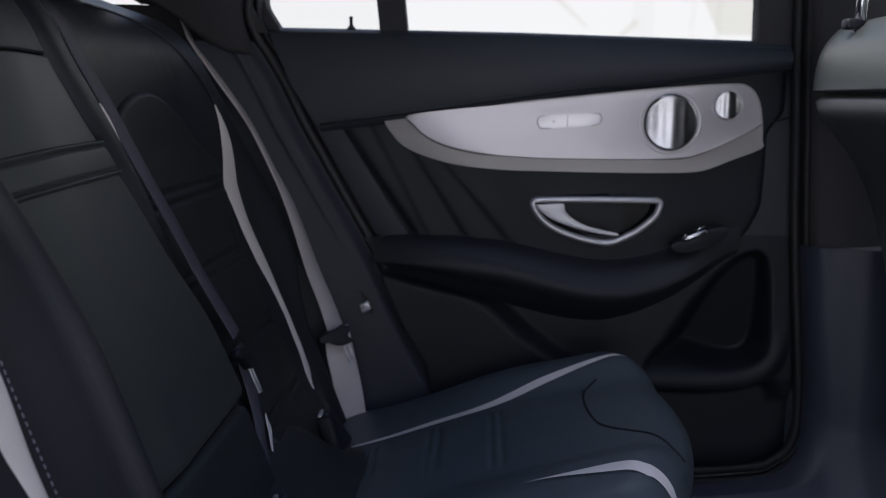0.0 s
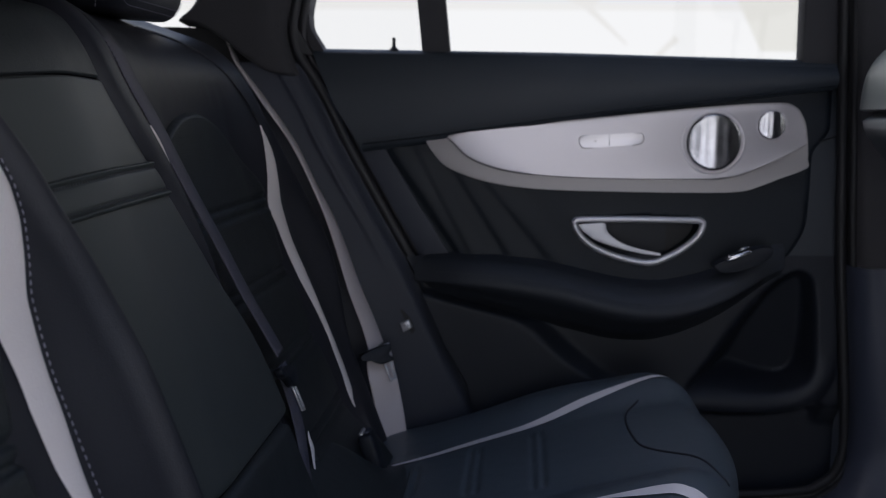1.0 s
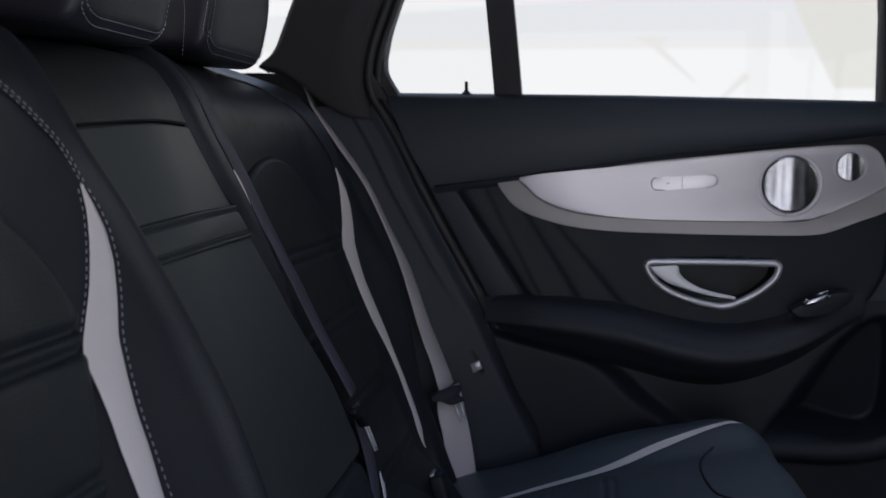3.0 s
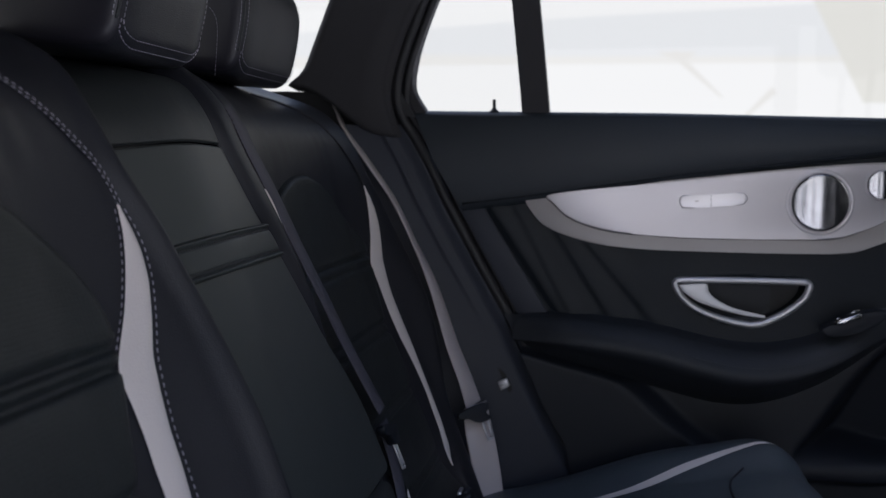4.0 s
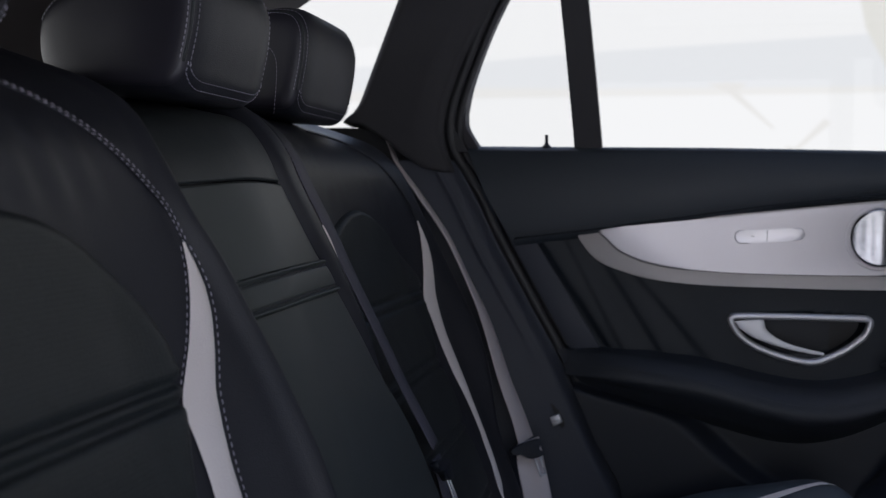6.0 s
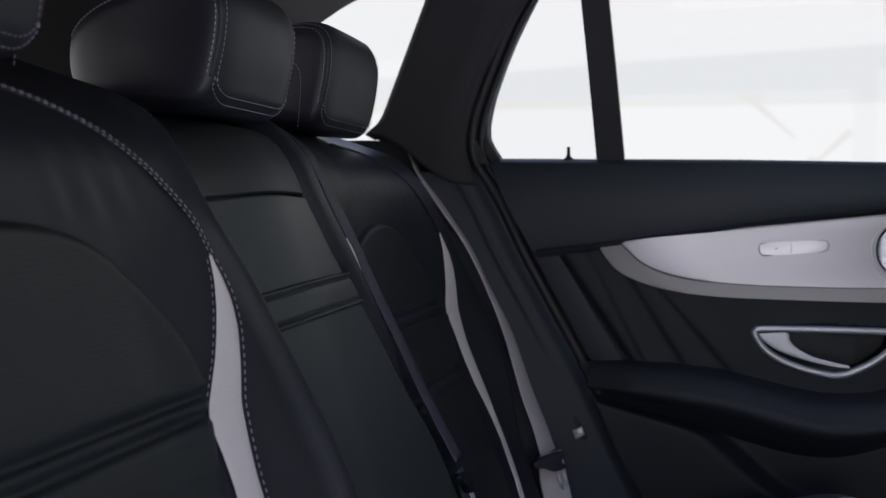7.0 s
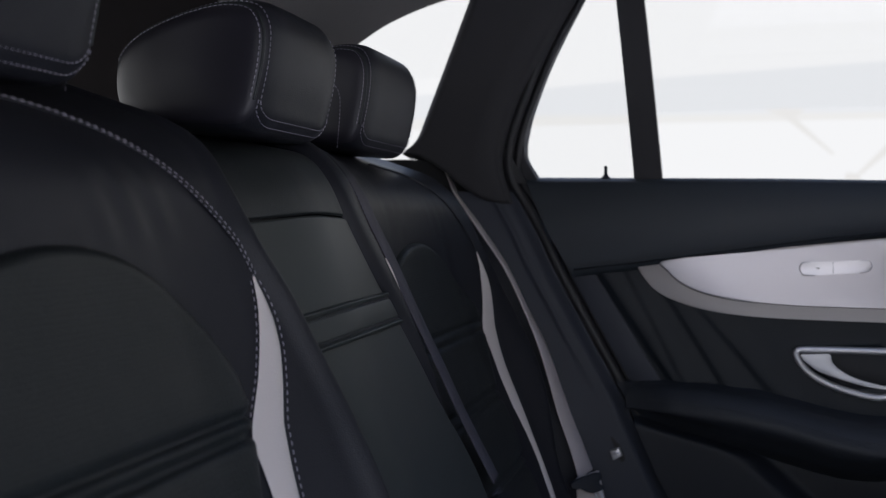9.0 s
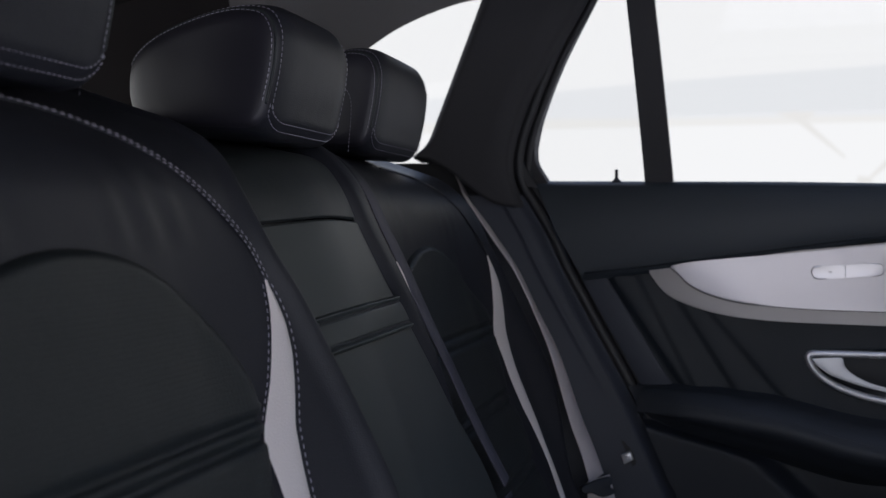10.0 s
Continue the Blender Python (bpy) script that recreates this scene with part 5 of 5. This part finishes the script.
bm.faces.new([bm.verts.new(p) for p in ((-0.80, 1.42, 1.06), (-0.36, 1.42, 1.06), (-0.36, 1.40, 1.46), (-0.80, 1.40, 1.46))])
ob = part("window_3", bm, DIM_GLASS, None, smooth=False)
tagged(ob, "lightly tinted quarter window glass behind the seat", "window", kind="structure")
ob.visible_shadow = False

bm = bmesh.new()
bm.faces.new([bm.verts.new(p) for p in ((-1.32, 0.04, 1.13), (-0.55, 0.04, 1.13), (-0.55, 0.04, 1.37), (-1.32, 0.04, 1.37))])
ob = part("window_5", bm, GLASS, None, smooth=False)
tagged(ob, "clear quarter window glass of the near side", "window", kind="structure")
ob.visible_shadow = False

# unseen tailgate pane, its tint added to cut light on the headliner
bm = bmesh.new()
bm.faces.new([bm.verts.new(p) for p in ((-1.52, 0.03, 1.09), (-1.52, 1.44, 1.09), (-1.52, 1.44, 1.41), (-1.52, 0.03, 1.41))])
tagged(part("window_6", bm, DIM_GLASS, None, smooth=False), "tinted tailgate window glass", "window", kind="structure")

# unseen front walls, added to block light; one replaces the near front seat
bm = bmesh.new()
add_box(bm, (1.6, 0.0, 0.22), (1.65, 1.5, 1.06))
add_box(bm, (0.60, -0.02, 0.24), (1.65, 0.03, 0.90))
add_box(bm, (0.68, 0.03, 0.24), (0.72, 0.62, 1.07))
add_box(bm, (0.58, -0.03, 0.24), (0.63, 0.04, 1.47))
tagged(part("front_blocking_walls", bm, PLASTIC, None, smooth=False), "plain dark walls added to block light at the cabin front", "car body", kind="structure")

# ================= front seat =================
front = thing("front_seat", "black leather front seat seen from behind", "car seat")


def fs_sheet(z0, z1, table_x, half, yc, round_top, round_low, keep=0.62):
    def place(u, t):
        z = z0 + (z1 - z0) * t
        a = 2 * math.pi * u
        e = 1.0
        if z1 - z < round_top:
            e = math.sqrt(max(0, 1 - (1 - (z1 - z) / round_top) ** 2))
        if z - z0 < round_low:
            e = min(e, math.sqrt(max(0, 1 - (1 - (z - z0) / round_low) ** 2)))
        cx, sx = math.cos(a), math.sin(a)
        k = keep + (1 - keep) * e
        x = smooth_table(table_x, z, 0.012) + 0.08 + 0.08 * k * math.copysign(abs(cx) ** 0.5, cx)
        y = yc + half * (0.90 + 0.10 * e) * math.copysign(abs(sx) ** 0.45, sx)
        return Vector((x, y, z))
    bm = grid(64, 60, place, wrap_u=True)
    bmesh.ops.holes_fill(bm, edges=[e for e in bm.edges if e.is_boundary])
    return bm


FS_X = [(0.40, 0.605), (0.644, 0.570), (0.806, 0.533), (0.869, 0.512), (0.923, 0.482), (0.950, 0.458), (0.972, 0.440), (0.985, 0.433), (1.00, 0.430)]
FS_UP = [(0.98, 0.428), (1.03, 0.430), (1.06, 0.436), (1.10, 0.452)]
part("back_lower", fs_sheet(0.38, 1.0020, FS_X, 0.222, 1.07, 0.018, 0.01, 0.87), SEATBACK_LOW, front)
part("back_upper", fs_sheet(1.0030, 1.091, FS_UP, 0.222, 1.07, 0.046, 0.004, 0.74), SEATBACK, front, "grey-black leather upper back of the front seat")
for y in (0.99, 1.15):
    part("guide", box((0.434, y - 0.010, 1.078), (0.456, y + 0.010, 1.0910), 0.004, 3), PLASTIC, front)
for y in (0.99, 1.15):
    part("post", add_tube(bmesh.new(), [(0.452, y, 1.06), (0.459, y, 1.20)], 0.0065, 10), CHROME, front, "polished steel post")
part("headrest", box((0.415, 0.93, 1.185), (0.535, 1.21, 1.37), 0.035, 4), LEATHER_SMOOTH, front)
part("cushion", box((0.60, 0.83, 0.45), (1.10, 1.31, 0.62), 0.05, 4), LEATHER, front)
part("seat_rail", box((0.62, 0.88, 0.262), (1.06, 1.26, 0.46), 0.01, 1), PLASTIC, front)

# ================= outside =================
bm = bmesh.new()
bmesh.ops.create_grid(bm, x_segments=8, y_segments=8, size=400)
tagged(part("ground", bm, CONCRETE, None, smooth=False), "pale sunlit concrete ground", "ground", kind="structure")
# emission stands in for daylight on the distance, beam, column and struts
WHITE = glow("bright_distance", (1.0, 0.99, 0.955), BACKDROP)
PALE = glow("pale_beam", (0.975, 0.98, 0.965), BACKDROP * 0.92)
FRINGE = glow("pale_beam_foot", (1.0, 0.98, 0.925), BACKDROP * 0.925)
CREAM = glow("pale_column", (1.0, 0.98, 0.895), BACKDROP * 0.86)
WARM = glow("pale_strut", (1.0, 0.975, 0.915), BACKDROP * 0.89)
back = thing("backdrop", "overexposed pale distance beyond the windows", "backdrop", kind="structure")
# ring runs round the unseen near side too, added to light the cabin
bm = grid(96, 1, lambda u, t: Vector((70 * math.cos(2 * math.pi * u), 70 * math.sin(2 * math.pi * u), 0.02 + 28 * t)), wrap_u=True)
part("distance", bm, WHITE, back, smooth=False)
bm = bmesh.new()


def quad(bm, pts, y):
    bm.faces.new([bm.verts.new((x, y, z)) for x, z in pts])


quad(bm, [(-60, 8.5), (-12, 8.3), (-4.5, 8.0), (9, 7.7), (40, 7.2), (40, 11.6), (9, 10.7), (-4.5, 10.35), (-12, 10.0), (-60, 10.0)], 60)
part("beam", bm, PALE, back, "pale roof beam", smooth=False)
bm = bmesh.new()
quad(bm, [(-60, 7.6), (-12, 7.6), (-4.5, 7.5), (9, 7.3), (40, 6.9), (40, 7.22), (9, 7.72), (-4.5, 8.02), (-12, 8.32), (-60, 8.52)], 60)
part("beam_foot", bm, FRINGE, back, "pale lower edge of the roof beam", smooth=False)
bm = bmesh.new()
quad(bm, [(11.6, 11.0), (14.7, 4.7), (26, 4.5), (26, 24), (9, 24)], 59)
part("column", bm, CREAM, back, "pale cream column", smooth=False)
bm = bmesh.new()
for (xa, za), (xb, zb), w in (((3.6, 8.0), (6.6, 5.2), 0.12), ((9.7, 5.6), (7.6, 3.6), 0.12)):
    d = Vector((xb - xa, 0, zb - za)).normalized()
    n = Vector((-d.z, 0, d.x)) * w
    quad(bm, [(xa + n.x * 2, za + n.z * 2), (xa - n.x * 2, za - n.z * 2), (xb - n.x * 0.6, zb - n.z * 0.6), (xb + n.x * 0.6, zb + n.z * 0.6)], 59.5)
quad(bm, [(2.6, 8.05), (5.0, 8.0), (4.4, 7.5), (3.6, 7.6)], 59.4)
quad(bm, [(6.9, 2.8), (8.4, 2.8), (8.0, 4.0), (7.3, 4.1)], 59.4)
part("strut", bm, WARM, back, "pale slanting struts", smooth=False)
